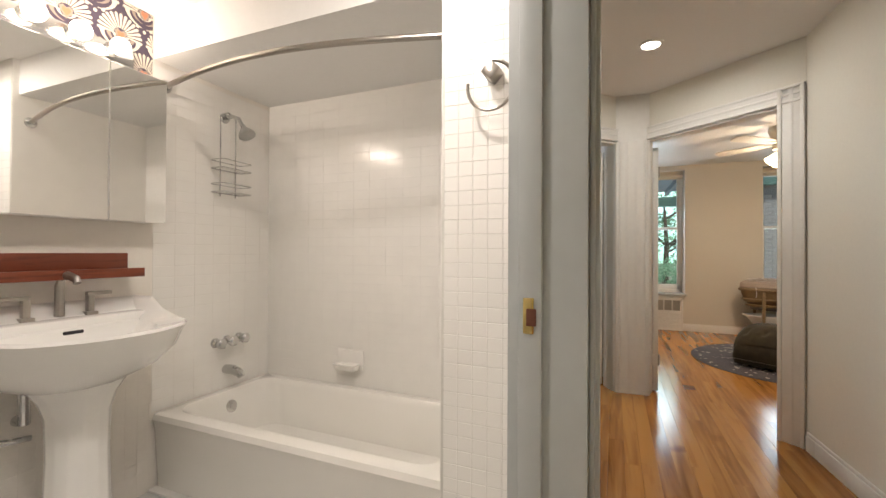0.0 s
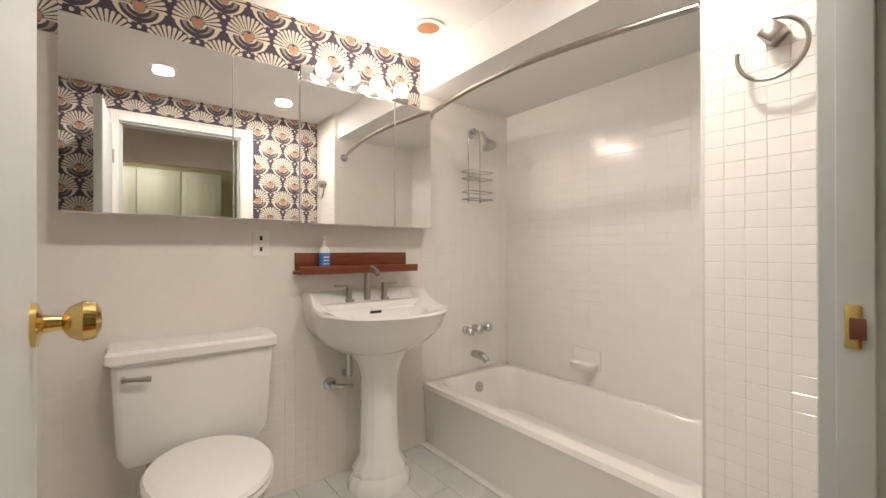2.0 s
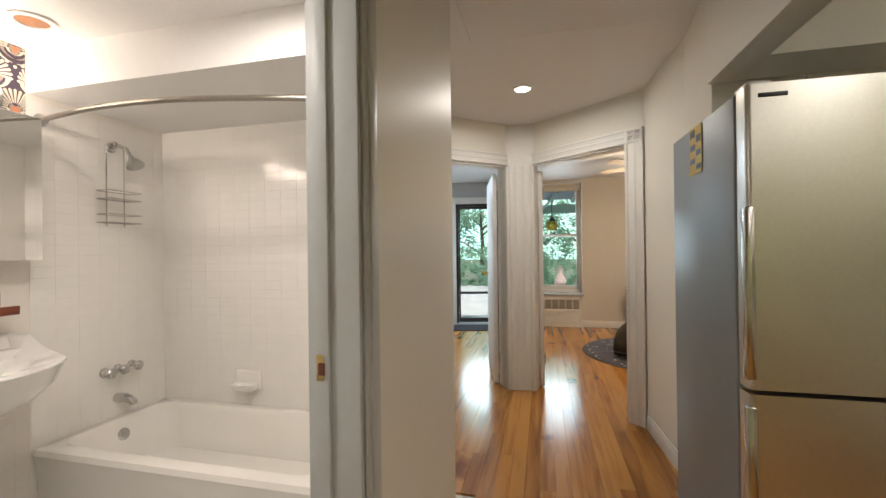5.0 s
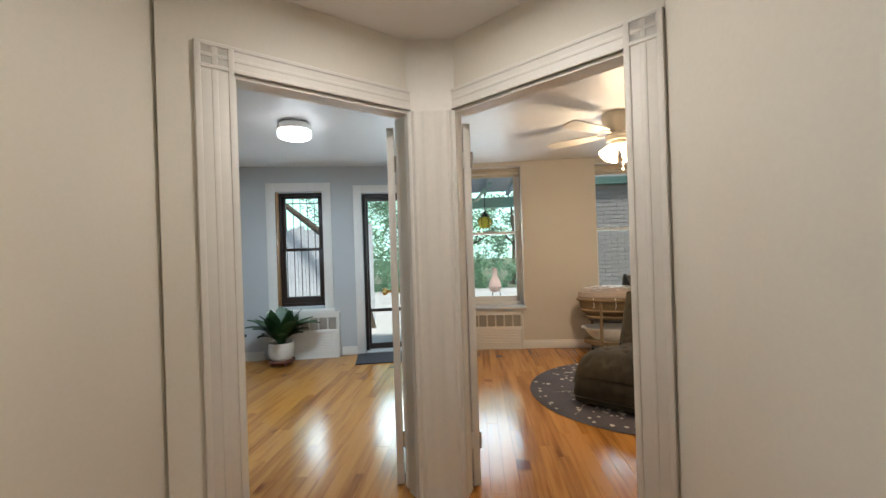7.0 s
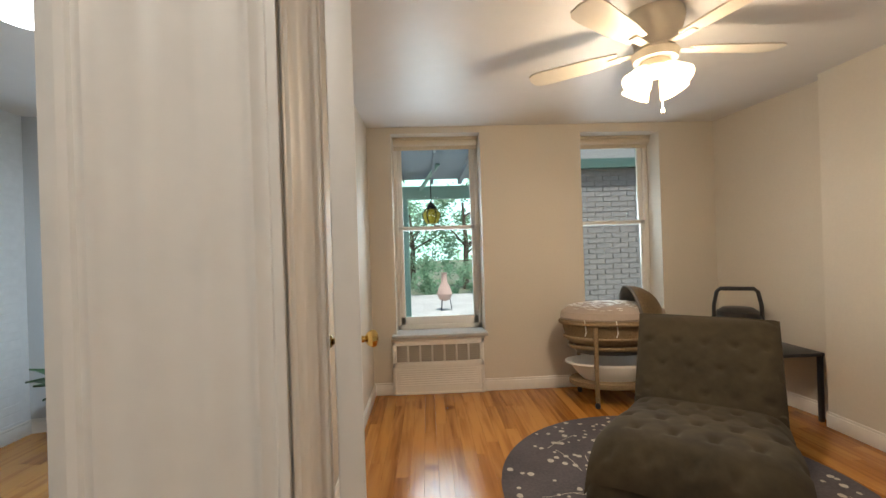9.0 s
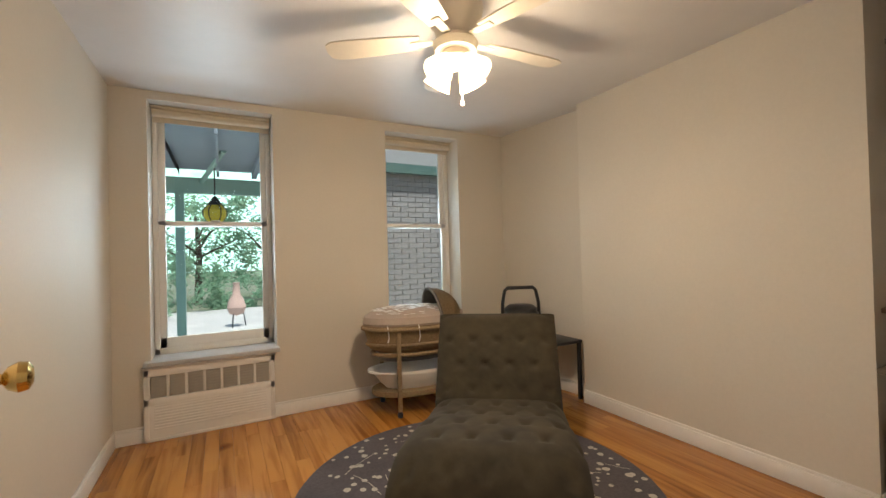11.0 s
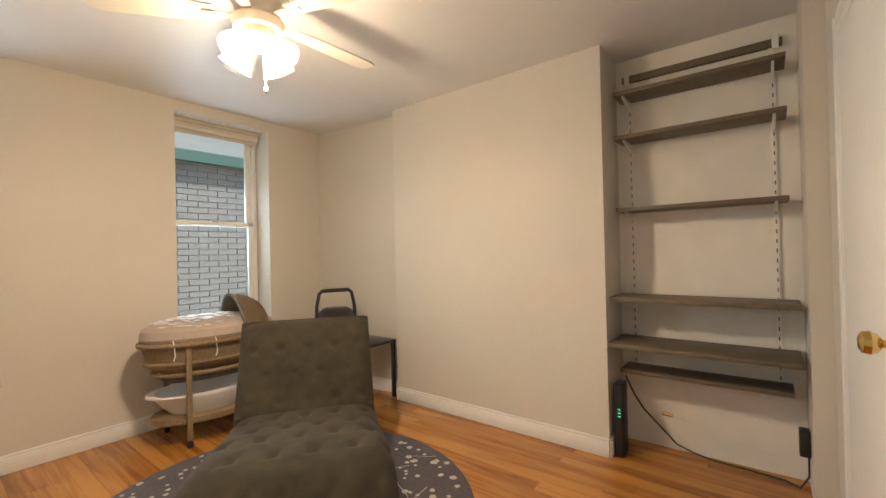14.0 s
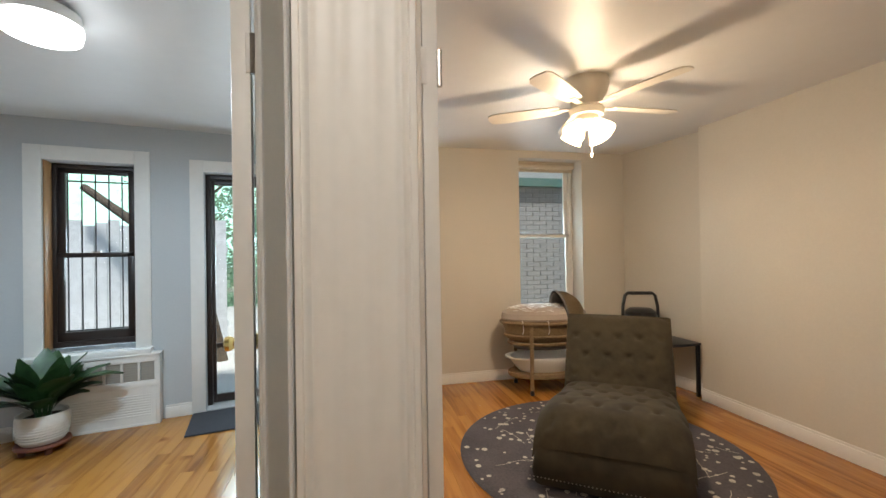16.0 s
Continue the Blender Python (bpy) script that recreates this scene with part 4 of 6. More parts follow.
tv = thing("tub_tap_set", "chrome tub taps with three round handles and a spout", "tap")
for y, z in ((2.49, 0.635), (2.565, 0.638), (2.645, 0.64)):
    part("tap_handle", turned([(0.0, 0), (0.030, 0.0), (0.026, 0.012), (0.014, 0.02), (0.014, 0.035), (0.028, 0.042), (0.030, 0.062), (0.020, 0.072), (0.0, 0.073)], 14, m=pose(WX, y, z, 0, 90, 0), flute=0.12, flutes=6), M["chrome"], tv)
part("spout", tube([(WX, 2.56, 0.475), (WX + 0.06, 2.56, 0.478), (WX + 0.11, 2.56, 0.466), (WX + 0.125, 2.56, 0.446)], [0.026, 0.026, 0.023, 0.019], 14), M["chrome"], tv)
shw = thing("shower_fitting", "chrome shower head on a bent wall arm", "shower head")
part("arm", tube([(WX, 2.54, 1.90), (WX + 0.06, 2.54, 1.905), (WX + 0.11, 2.54, 1.885), (WX + 0.14, 2.54, 1.84)], 0.011, 10), M["chrome"], shw)
part("flange", turned([(0, 0), (0.03, 0), (0.024, 0.012), (0, 0.014)], 16, m=pose(WX, 2.54, 1.90, 0, 90, 0)), M["chrome"], shw)
part("head", turned([(0.0, 0.0), (0.012, 0.0), (0.016, -0.02), (0.042, -0.055), (0.045, -0.07), (0.0, -0.072)], 18, m=pose(WX + 0.14, 2.54, 1.845, 0, -30, 0)), M["chrome"], shw)
cad = thing("shower_caddy", "chrome wire shower caddy with two shelves hanging from the arm", "caddy")
for y in (2.49, 2.59):
    part("upright", tube([(WX + 0.03, 2.54, 1.93), (WX + 0.03, y - 0.0, 1.90), (WX + 0.03, y, 1.45)], 0.004, 6), M["chrome"], cad)
for z in (1.60, 1.47):
    for dz in (0, 0.045):
        part("shelf_rail", tube(rounded(WX + 0.012, 2.44, WX + 0.11, 2.64, 0.02, z + dz, 3), 0.003, 5, closed=True), M["chrome"], cad)
    bm = bmesh.new()
    for k in range(7):
        y = 2.46 + k * 0.027
        tube([(WX + 0.012, y, z), (WX + 0.11, y, z)], 0.002, 4, bm)
    part("shelf_wires", bm, M["chrome"], cad)
rod = thing("curtain_rod", "curved brushed metal shower curtain rod without a curtain", "curtain rod")
pts = []
for k in range(25):
    u = k / 24
    pts.append((WX + 0.004 + u * (EX - WX - 0.008), 2.20 - 0.11 * math.sin(math.pi * u), 1.955 - 0.04 * u))
part("rod", tube(pts, 0.0125, 12), M["nickel"], rod)
for p, r in ((pts[0], 90), (pts[-1], -90)):
    part("flange", turned([(0, 0), (0.032, 0), (0.026, 0.014), (0.016, 0.03), (0, 0.03)], 16, m=pose(*p, 0, r, 0)), M["chrome"], rod)
sd = thing("soap_dish", "white ceramic wall soap dish", "soap dish")
part("back_plate", box((-0.775, TB - 0.014, 0.465), (-0.60, TB - 0.001, 0.58), 0.006), M["tile"], sd)
part("tray", loft([rounded(-0.755, TB - 0.075, -0.62, TB - 0.012, 0.02, 0.475), rounded(-0.765, TB - 0.085, -0.61, TB - 0.012, 0.02, 0.505), rounded(-0.75, TB - 0.07, -0.625, TB - 0.02, 0.015, 0.502), rounded(-0.74, TB - 0.06, -0.635, TB - 0.025, 0.012, 0.488)]), M["tile"], sd)
tr = thing("towel_ring", "brushed nickel towel ring, its ring open, on the tiled wall", "towel ring")
part("mount", box((-0.024, -0.05, -0.024), (0.024, 0.007, 0.024), 0.008, m=pose(0.372, 2.11, 1.709, 0, 45, 0)), M["nickel"], tr)
part("ring", tube([(0.372 + 0.074 * math.cos(radians(a)), 2.068, 1.662 + 0.076 * math.sin(radians(a))) for a in range(-190, 95, 8)], 0.0055, 8), M["nickel"], tr)

sink = thing("pedestal_sink", "white china pedestal sink with a scalloped rim", "sink", pose(WX + 0.002, 1.755, 0) @ Matrix.Diagonal((1.03, 1.10, 1, 1)))
def dee(w, d, z, lip=0.0, x0=0.0):
    """A D outline: straight back on the wall, bowed front with clipped corners."""
    pts = [(x0, -w * 0.96, z + lip), (x0 + d * 0.22, -w * 0.98, z + lip), (x0 + d * 0.34, -w * 1.0, z + lip * 0.3), (x0 + d * 0.50, -w * 0.98, z), (x0 + d * 0.66, -w * 0.88, z)]
    for k in range(9):
        a = radians(-52 + 13 * k)
        pts.append((x0 + d * (0.36 + 0.64 * math.cos(a * 0.9)), w * 0.80 * math.sin(a) / math.sin(radians(52)) * 0.98, z))
    pts += [(x, -y, zz) for x, y, zz in pts[4::-1]]
    return pts
part("basin", loft([dee(0.10, 0.20, 0.63, 0, 0.05), dee(0.16, 0.30, 0.66, 0, 0.02), dee(0.235, 0.42, 0.71), dee(0.275, 0.48, 0.77), dee(0.29, 0.515, 0.84), dee(0.298, 0.53, 0.858, 0.068), dee(0.294, 0.525, 0.868, 0.074), dee(0.278, 0.485, 0.864, 0.066, 0.02),
      [(0.15 + 0.8 * (p[0] - 0.15) if p[0] > 0.15 else 0.16, p[1] * 0.82, 0.85) for p in dee(0.27, 0.49, 0.85)], [(0.18 + 0.62 * (max(p[0], 0.16) - 0.16), p[1] * 0.55, 0.77) for p in dee(0.27, 0.49, 0.77)], [(0.24 + 0.2 * (max(p[0], 0.16) - 0.16), p[1] * 0.2, 0.745) for p in dee(0.27, 0.49, 0.745)]]), M["china"], sink)
part("ledge", box((0.001, -0.255, 0.80), (0.15, 0.255, 0.889), 0.012), M["china"], sink)
part("pedestal", turned([(0.0, 0.0), (0.145, 0.0), (0.148, 0.03), (0.135, 0.06), (0.125, 0.075), (0.128, 0.10), (0.105, 0.14), (0.095, 0.17), (0.088, 0.40), (0.092, 0.55), (0.11, 0.61), (0.14, 0.66), (0.0, 0.67)], 42, m=pose(0.20, 0, 0), sx=0.9, flute=0.05, flutes=14), M["china"], sink)
part("overflow_hole", box((0.158, -0.03, 0.832), (0.166, 0.03, 0.846), 0.004), M["black"], sink, "dark overflow slot")
fc = thing("sink_faucet", "brushed nickel widespread faucet with square lever handles", "faucet", pose(WX + 0.085, 1.75, 0.895) @ Matrix.Diagonal((1.1, 1.0, 1.3, 1)))
part("spout", tube([(0, 0, 0), (0, 0, 0.09), (0.012, 0, 0.115), (0.05, 0, 0.122), (0.10, 0, 0.112), (0.105, 0, 0.10)], [0.017, 0.015, 0.014, 0.013, 0.012, 0.012], 10), M["nickel"], fc)
for y in (-0.10, 0.10):
    h = part("handle", box((-0.011, y - 0.011, 0.0), (0.011, y + 0.011, 0.055), 0.002), M["nickel"], fc)
    part("lever", box((-0.010, y - 0.075 if y < 0 else y - 0.012, 0.055), (0.010, y + 0.012 if y < 0 else y + 0.075, 0.066), 0.002), M["nickel"], h)
    part("base_plate", box((-0.02, y - 0.02, -0.006), (0.02, y + 0.02, 0.006), 0.002), M["nickel"], fc)
sv = thing("supply_valve", "chrome water supply valve and drain pipe under the sink", "valve")
part("flange", turned([(0, 0), (0.034, 0), (0.028, 0.012), (0, 0.014)], 18, m=pose(WX, 1.58, 0.47, 0, 90, 0)), M["chrome"], sv)
part("valve_body", tube([(WX, 1.58, 0.47), (WX + 0.05, 1.58, 0.47), (WX + 0.06, 1.61, 0.465), (WX + 0.06, 1.68, 0.455)], 0.011, 10), M["chrome"], sv)
part("drain_pipe", tube([(WX + 0.02, 1.66, 0.52), (WX + 0.06, 1.66, 0.52), (WX + 0.07, 1.655, 0.60), (WX + 0.08, 1.65, 0.68)], [0.022, 0.02, 0.018, 0.018], 12), M["chrome"], sv)

toi = thing("toilet", "white china two-piece toilet with the lid down", "toilet", pose(WX + 0.002, 0.985, 0))
part("tank", loft([rounded(0.0, -0.235, 0.165, 0.235, 0.03, 0.37), rounded(0.0, -0.255, 0.185, 0.255, 0.03, 0.42), rounded(0.0, -0.272, 0.20, 0.272, 0.03, 0.745)]), M["china"], toi)
part("tank_lid", loft([rounded(0.0, -0.28, 0.212, 0.28, 0.03, 0.746), rounded(0.0, -0.288, 0.22, 0.288, 0.03, 0.756), rounded(0.0, -0.288, 0.22, 0.288, 0.03, 0.785), rounded(0.006, -0.278, 0.21, 0.278, 0.03, 0.797)]), M["china"], toi)
def oval(cx, rx, ry, z, back=0.0):
    return [(cx + rx * (math.cos(k * math.tau / 28) if math.cos(k * math.tau / 28) > 0 else 0.86 * math.cos(k * math.tau / 28)), ry * math.sin(k * math.tau / 28), z) for k in range(28)]
part("bowl", loft([oval(0.33, 0.21, 0.11, 0.0), oval(0.33, 0.20, 0.10, 0.12), oval(0.37, 0.22, 0.13, 0.24), oval(0.42, 0.26, 0.175, 0.34), oval(0.43, 0.27, 0.185, 0.385)]), M["china"], toi)
part("seat", loft([oval(0.43, 0.275, 0.19, 0.387), oval(0.43, 0.28, 0.193, 0.395), oval(0.43, 0.278, 0.19, 0.406)]), M["plasticwhite"], toi)
part("seat_lid", loft([oval(0.43, 0.276, 0.19, 0.409), oval(0.43, 0.28, 0.193, 0.417), oval(0.43, 0.27, 0.185, 0.428), oval(0.43, 0.20, 0.13, 0.432)]), M["plasticwhite"], toi)
part("flush_lever", tube([(0.20, -0.235, 0.70), (0.222, -0.235, 0.70), (0.226, -0.20, 0.698), (0.226, -0.155, 0.694)], [0.010, 0.009, 0.008, 0.011], 8), M["chrome"], toi)
part("supply_hose", tube([(0.06, -0.15, 0.38), (0.05, -0.16, 0.30), (0.03, -0.17, 0.20), (0.002, -0.17, 0.16)], 0.007, 6), M["nickel"], toi)

for y0, y1, seam, z0, z1 in ((0.577, 1.380, 1.110, 1.287, 1.955), (1.384, 2.112, 1.879, 1.277, 1.922)):
    mc = thing("mirror_cabinet", "wall cabinet with mirrored doors above the sink", "mirror cabinet", group="mirror cabinets")
    part("body", box((WX + 0.001, y0, z0), (-1.183, y1, z1), 0.002), M["plasticwhite"], mc)
    for a, b in ((y0, seam - 0.0015), (seam + 0.0015, y1)):
        part("mirror_door", box((-1.181, a + 0.001, z0 - 0.004), (-1.175, b - 0.001, z1), 0.0012, seg=1), M["mirror"], mc, "frameless mirror door")
sh = thing("wall_shelf", "red-brown wooden ledge shelf above the sink", "shelf")
part("back_board", box((WX + 0.001, 1.405, 1.04), (WX + 0.018, 2.03, 1.137), 0.002), M["mahogany"], sh)
part("ledge", box((WX + 0.018, 1.39, 1.035), (-1.205, 2.035, 1.05), 0.002), M["mahogany"], sh)
part("front_lip", box((-1.207, 1.39, 1.035), (-1.195, 2.035, 1.073), 0.002), M["mahogany"], sh)
sb = thing("soap_bottle", "white pump bottle with a blue label on the wooden shelf", "bottle", pose(-1.262, 1.53, 1.0505))
part("bottle", turned([(0, 0), (0.023, 0), (0.025, 0.006), (0.025, 0.10), (0.015, 0.115), (0.0, 0.115)], 22), M["plasticwhite"], sb)
part("label", turned([(0.0252, 0.012), (0.0256, 0.012), (0.0256, 0.085), (0.0252, 0.085), (0.0252, 0.012)], 22), M["bluelabel"], sb, "blue label with pale bars")
for k in range(3):
    part("label_bar", box((0.0235, -0.012, 0.030 + 0.016 * k), (0.0265, 0.012, 0.036 + 0.016 * k)), M["plasticwhite"], sb)
part("pump", tube([(0, 0, 0.115), (0, 0, 0.15), (0.006, 0, 0.158), (0.032, 0, 0.155)], [0.011, 0.008, 0.008, 0.006], 8), M["plasticwhite"], sb)
ot = thing("wall_outlet", "white socket outlet with two receptacles on the bathroom wall", "outlet")
part("plate", box((WX + 0.0005, 1.215, 1.122), (WX + 0.007, 1.288, 1.24), 0.003), M["plasticwhite"], ot)
for z in (1.155, 1.205):
    part("receptacle", box((WX + 0.006, 1.246, z - 0.010), (WX + 0.009, 1.258, z + 0.010), 0.001), M["black"], ot, "dark slots")

# wallpaper with rows of fans on a plum ground
def wallpaper(name, m, w, z0, z1, hole=None):
    """Flat paper in its own x-z plane with fans in staggered rows; hole: (x0, x1, top) left free."""
    paper = thing(name, "plum wallpaper with rows of cream fans and coral hearts", "wallpaper", m, kind="structure")
    bm = bmesh.new()
    if hole:
        for a, b, lo in ((0, hole[0], z0), (hole[0], hole[1], hole[2]), (hole[1], w, z0)):
            if b > a:
                box((a, -0.002, lo), (b, -0.0005, z1), 0, bm)
    else:
        box((0, -0.002, z0), (w, -0.0005, z1), 0, bm)
    part("paper_ground", bm, M["purple"], paper)
    fan_bm = bmesh.new()
    W, R = 0.20, 0.14
    def poly(pts, index, y):
        q = [(min(max(x, 0.0), w), min(max(z, z0), z1)) for x, z in pts]
        area = abs(sum(q[i][0] * q[(i + 1) % len(q)][1] - q[(i + 1) % len(q)][0] * q[i][1] for i in range(len(q))))
        if area < 1e-5:
            return
        if hole and any(hole[0] < x < hole[1] and z < hole[2] for x, z in q):
            return
        f = fan_bm.faces.new([fan_bm.verts.new((x, y, z)) for x, z in q])
        f.material_index = index
    rows = int((z1 - z0) / R) + 3
    for r in range(-1, rows):
        cz = z1 - 0.02 - r * R
        for c in range(-1, int(w / W) + 2):
            cx = c * W + (W / 2 if r % 2 else 0)
            for k in range(15):
                a = radians(-2 + 184 * k / 14)
                ln, hw = 0.094, radians(4.2)
                p = lambda rr, aa: (cx + rr * math.cos(aa), cz + 1.02 * rr * math.sin(aa))
                poly([p(0.028, a - hw), p(ln * 0.94, a - hw * 1.05), p(ln, a), p(ln * 0.94, a + hw * 1.05), p(0.028, a + hw)], 0, -0.0030)
            for side in (-1, 1):
                for j, (rad, wd) in enumerate(((0.085, 0.020), (0.058, 0.018), (0.034, 0.014))):
                    pts_o, pts_i = [], []
                    for k in range(7):
                        a = radians(-6 - 13 * k)
                        pts_o.append((cx + side * rad * math.cos(a), cz + 0.8 * rad * math.sin(a)))
                        pts_i.append((cx + side * (rad - wd * (1 - k / 7)) * math.cos(a), cz + 0.8 * (rad - wd * (1 - k / 7)) * math.sin(a)))
                    for k in range(6):
                        poly([pts_o[k], pts_o[k + 1], pts_i[k + 1], pts_i[k]], 0 if j % 2 == 0 else 1, -0.0032)
            heart = [(0.0, -0.022), (0.014, -0.004), (0.016, 0.008), (0.008, 0.015), (0.0, 0.009), (-0.008, 0.015), (-0.016, 0.008), (-0.014, -0.004)]
            poly([(cx + 1.5 * x, cz + 1.5 * z) for x, z in heart], 1, -0.0036)
            poly([(cx + x, cz + z) for x, z in heart], 2, -0.0042)
            for dx in (-0.030, 0.0, 0.030):
                poly([(cx + dx + 0.008 * math.cos(k * math.tau / 8), cz - 0.082 + abs(dx) * 0.5 + 0.008 * math.sin(k * math.tau / 8)) for k in range(8)], 0, -0.0038)
    ob = part("printed_fans", fan_bm, [M["creampaper"], M["taupe"], M["coral"]], paper, smooth=False)
    tagged(ob, kind="stuff")
wallpaper("wallpaper", frame_on((WX, -0.1), (WX, 2.14))[0], 2.24, 1.93, HB)
wallpaper("wallpaper", frame_on((BX, 2.115), (BX, -0.1))[0], 2.20, 1.0, HB, (2.115 - DY1 - 0.10, 2.115 - DY0 + 0.10, DH + 0.09))
vg = thing("ceiling_vent", "white slotted ceiling vent of the bathroom", "vent", pose(-0.55, 1.15, HB))
part("frame", box((-0.10, -0.10, -0.012), (0.10, 0.10, -0.001), 0.003), M["plasticwhite"], vg)
for k in range(8):
    part("slot", box((-0.08, -0.075 + k * 0.02, -0.0135), (0.08, -0.067 + k * 0.02, -0.0118)), M["greycloth"], vg)

# ---- kitchen ----
fr = thing("refrigerator", "stainless steel refrigerator with grey sides and a bottom freezer", "refrigerator", pose(1.60, 2.03, 0))
part("body", box((0, 0.03, 0.02), (0.72, 0.60, 1.735), 0.006), M["fridgeside"], fr, "grey painted cabinet sides")
for nm, z0, z1 in (("upper_door", 0.905, 1.738), ("lower_door", 0.05, 0.892)):
    d = part(nm, loft([rounded(0.002, -0.045, 0.718, 0.026, 0.012, z0), rounded(0.002, -0.045, 0.718, 0.026, 0.012, z1)]), M["steel"], fr)
    hz = (z0 + 0.03, z0 + 0.50) if nm == "upper_door" else (z1 - 0.50, z1 - 0.03)
    part("handle", box((-0.012, -0.062, hz[0]), (0.014, -0.036, hz[1]), 0.006), M["chrome"], d, "vertical metal handle")
part("plinth", box((0.02, 0.0, 0.0), (0.70, 0.55, 0.045)), M["black"], fr)
part("badge", box((0.03, -0.0475, 1.70), (0.10, -0.044, 1.712), 0.002), M["black"], fr)
part("hinge_cap", box((0.01, -0.03, 1.739), (0.07, 0.05, 1.752), 0.004), M["plasticwhite"], fr)
lb = thing("energy_sticker", "yellow and black paper label on the refrigerator side", "sticker")
part("paper", box((1.5972, 2.30, 1.56), (1.5992, 2.42, 1.73)), M["yellow"], lb)
for k in range(6):
    part("printed_bar", box((1.5962, 2.31 + 0.055 * (k % 2), 1.575 + 0.024 * k), (1.5973, 2.35 + 0.06 * (k % 2), 1.592 + 0.026 * k)), M["black"], lb)
solid("beam", box((1.74, -1.7, 1.98), (1.855, 2.655, H - 0.002), 0.004), M["cream"], "cream painted beam between hall and kitchen", "beam", kind="structure")
solid("soffit", box((1.858, 2.415, 1.985), (3.395, 2.655, H - 0.002), 0.004), M["cream"], "cream painted soffit above the refrigerator", "soffit", kind="structure")
def cupboard(x, y, w, axis):
    c = thing("wall_cupboard", "pale cream kitchen wall cupboard with a panelled door", "cupboard", pose(x, y, 1.42, 0, 0, axis), "kitchen wall cupboards")
    part("body", box((0, 0.02, 0), (w, 0.33, 0.72), 0.003), M["cabinet"], c)
    d = part("door", box((0.004, 0, 0.004), (w - 0.004, 0.019, 0.716), 0.003), M["cabinet"], c)
    part("panel", box((0.06, -0.007, 0.06), (w - 0.06, 0.001, 0.656), 0.006), M["cabinet"], d)
    part("door_pull", box((0.03, -0.018, 0.03), (0.04, 0.001, 0.10), 0.002), M["nickel"], c)
for i in range(6):
    cupboard(3.06, 1.75 - 0.45 * i, 0.446, -90)
for i in range(5):
    bc = thing("base_cupboard", "pale cream kitchen base cupboard", "cupboard", pose(2.80, 1.75 - 0.55 * i, 0, 0, 0, -90), "kitchen base cupboards")
    part("body", box((0, 0.02, 0.08), (0.546, 0.59, 0.87), 0.003), M["cabinet"], bc)
    part("door", box((0.004, 0, 0.10), (0.542, 0.019, 0.86), 0.003), M["cabinet"], bc)
    part("plinth", box((0, 0.06, 0), (0.546, 0.58, 0.079)), M["black"], bc)
solid("worktop", box((2.77, -1.01, 0.872), (3.395, 1.76, 0.905), 0.004), M["stone"], "grey stone worktop on the base cupboards", "worktop")

# ---- bedroom things ----
rug = thing("round_rug", "round charcoal rug with scattered pale blossom motifs", "rug", pose(2.47, 6.20, 0.001))
part("rug_base", turned([(0.0, 0.0), (0.93, 0.0), (0.94, 0.005), (0.93, 0.011), (0.0, 0.012)], 72), M["rug"], rug)
rnd = random.Random(7)
bm = bmesh.new()
for k in range(330):
    r, a = 0.92 * math.sqrt(rnd.random()), rnd.random() * math.tau
    cx, cy, s = r * math.cos(a), r * math.sin(a), rnd.uniform(0.010, 0.024)
    if r + s > 0.92:
        continue
    n = 7
    bm.faces.new([bm.verts.new((cx + s * rnd.uniform(0.75, 1.1) * math.cos(i * math.tau / n), cy + s * rnd.uniform(0.75, 1.1) * math.sin(i * math.tau / n), 0.0135)) for i in range(n)])
for k in range(46):
    r, a = 0.8 * math.sqrt(rnd.random()), rnd.random() * math.tau
    p, d = Vector((r * math.cos(a), r * math.sin(a))), rnd.random() * math.tau
    for i in range(6):
        d += rnd.uniform(-0.35, 0.35)
        q = p + 0.045 * Vector((math.cos(d), math.sin(d)))
        n = Vector((-math.sin(d), math.cos(d))) * 0.0022
        if q.length < 0.9:
            bm.faces.new([bm.verts.new((v.x, v.y, 0.0132)) for v in (p - n, q - n, q + n, p + n)])
        p = q
tagged(part("blossoms", bm, M["rugdot"], rug, "pale beige blossoms and twigs", smooth=False), kind="stuff")

def tufted(nx, nz, fn, buttons, bm=None):
    """A cushion surface over a u-v grid with dimples at the buttons."""
    tmp = bmesh.new()
    g = []
    for j in range(nz + 1):
        row = []
        for i in range(nx + 1):
            u, v = i / nx, j / nz
            dent = sum(math.exp(-((u - bu) ** 2 / 0.0011 + (v - bv) ** 2 / 0.0011)) for bu, bv in buttons)
            fold = sum(0.35 * math.exp(-abs(abs(u - bu) - abs(v - bv)) / 0.012) * math.exp(-((u - bu) ** 2 + (v - bv) ** 2) / 0.008) for bu, bv in buttons)
            row.append(tmp.verts.new(fn(u, v, min(1.0, dent + fold))))
        g.append(row)
    for j in range(nz):
        for i in range(nx):
            tmp.faces.new((g[j][i], g[j][i + 1], g[j + 1][i + 1], g[j + 1][i]))
    return join(bm, tmp)

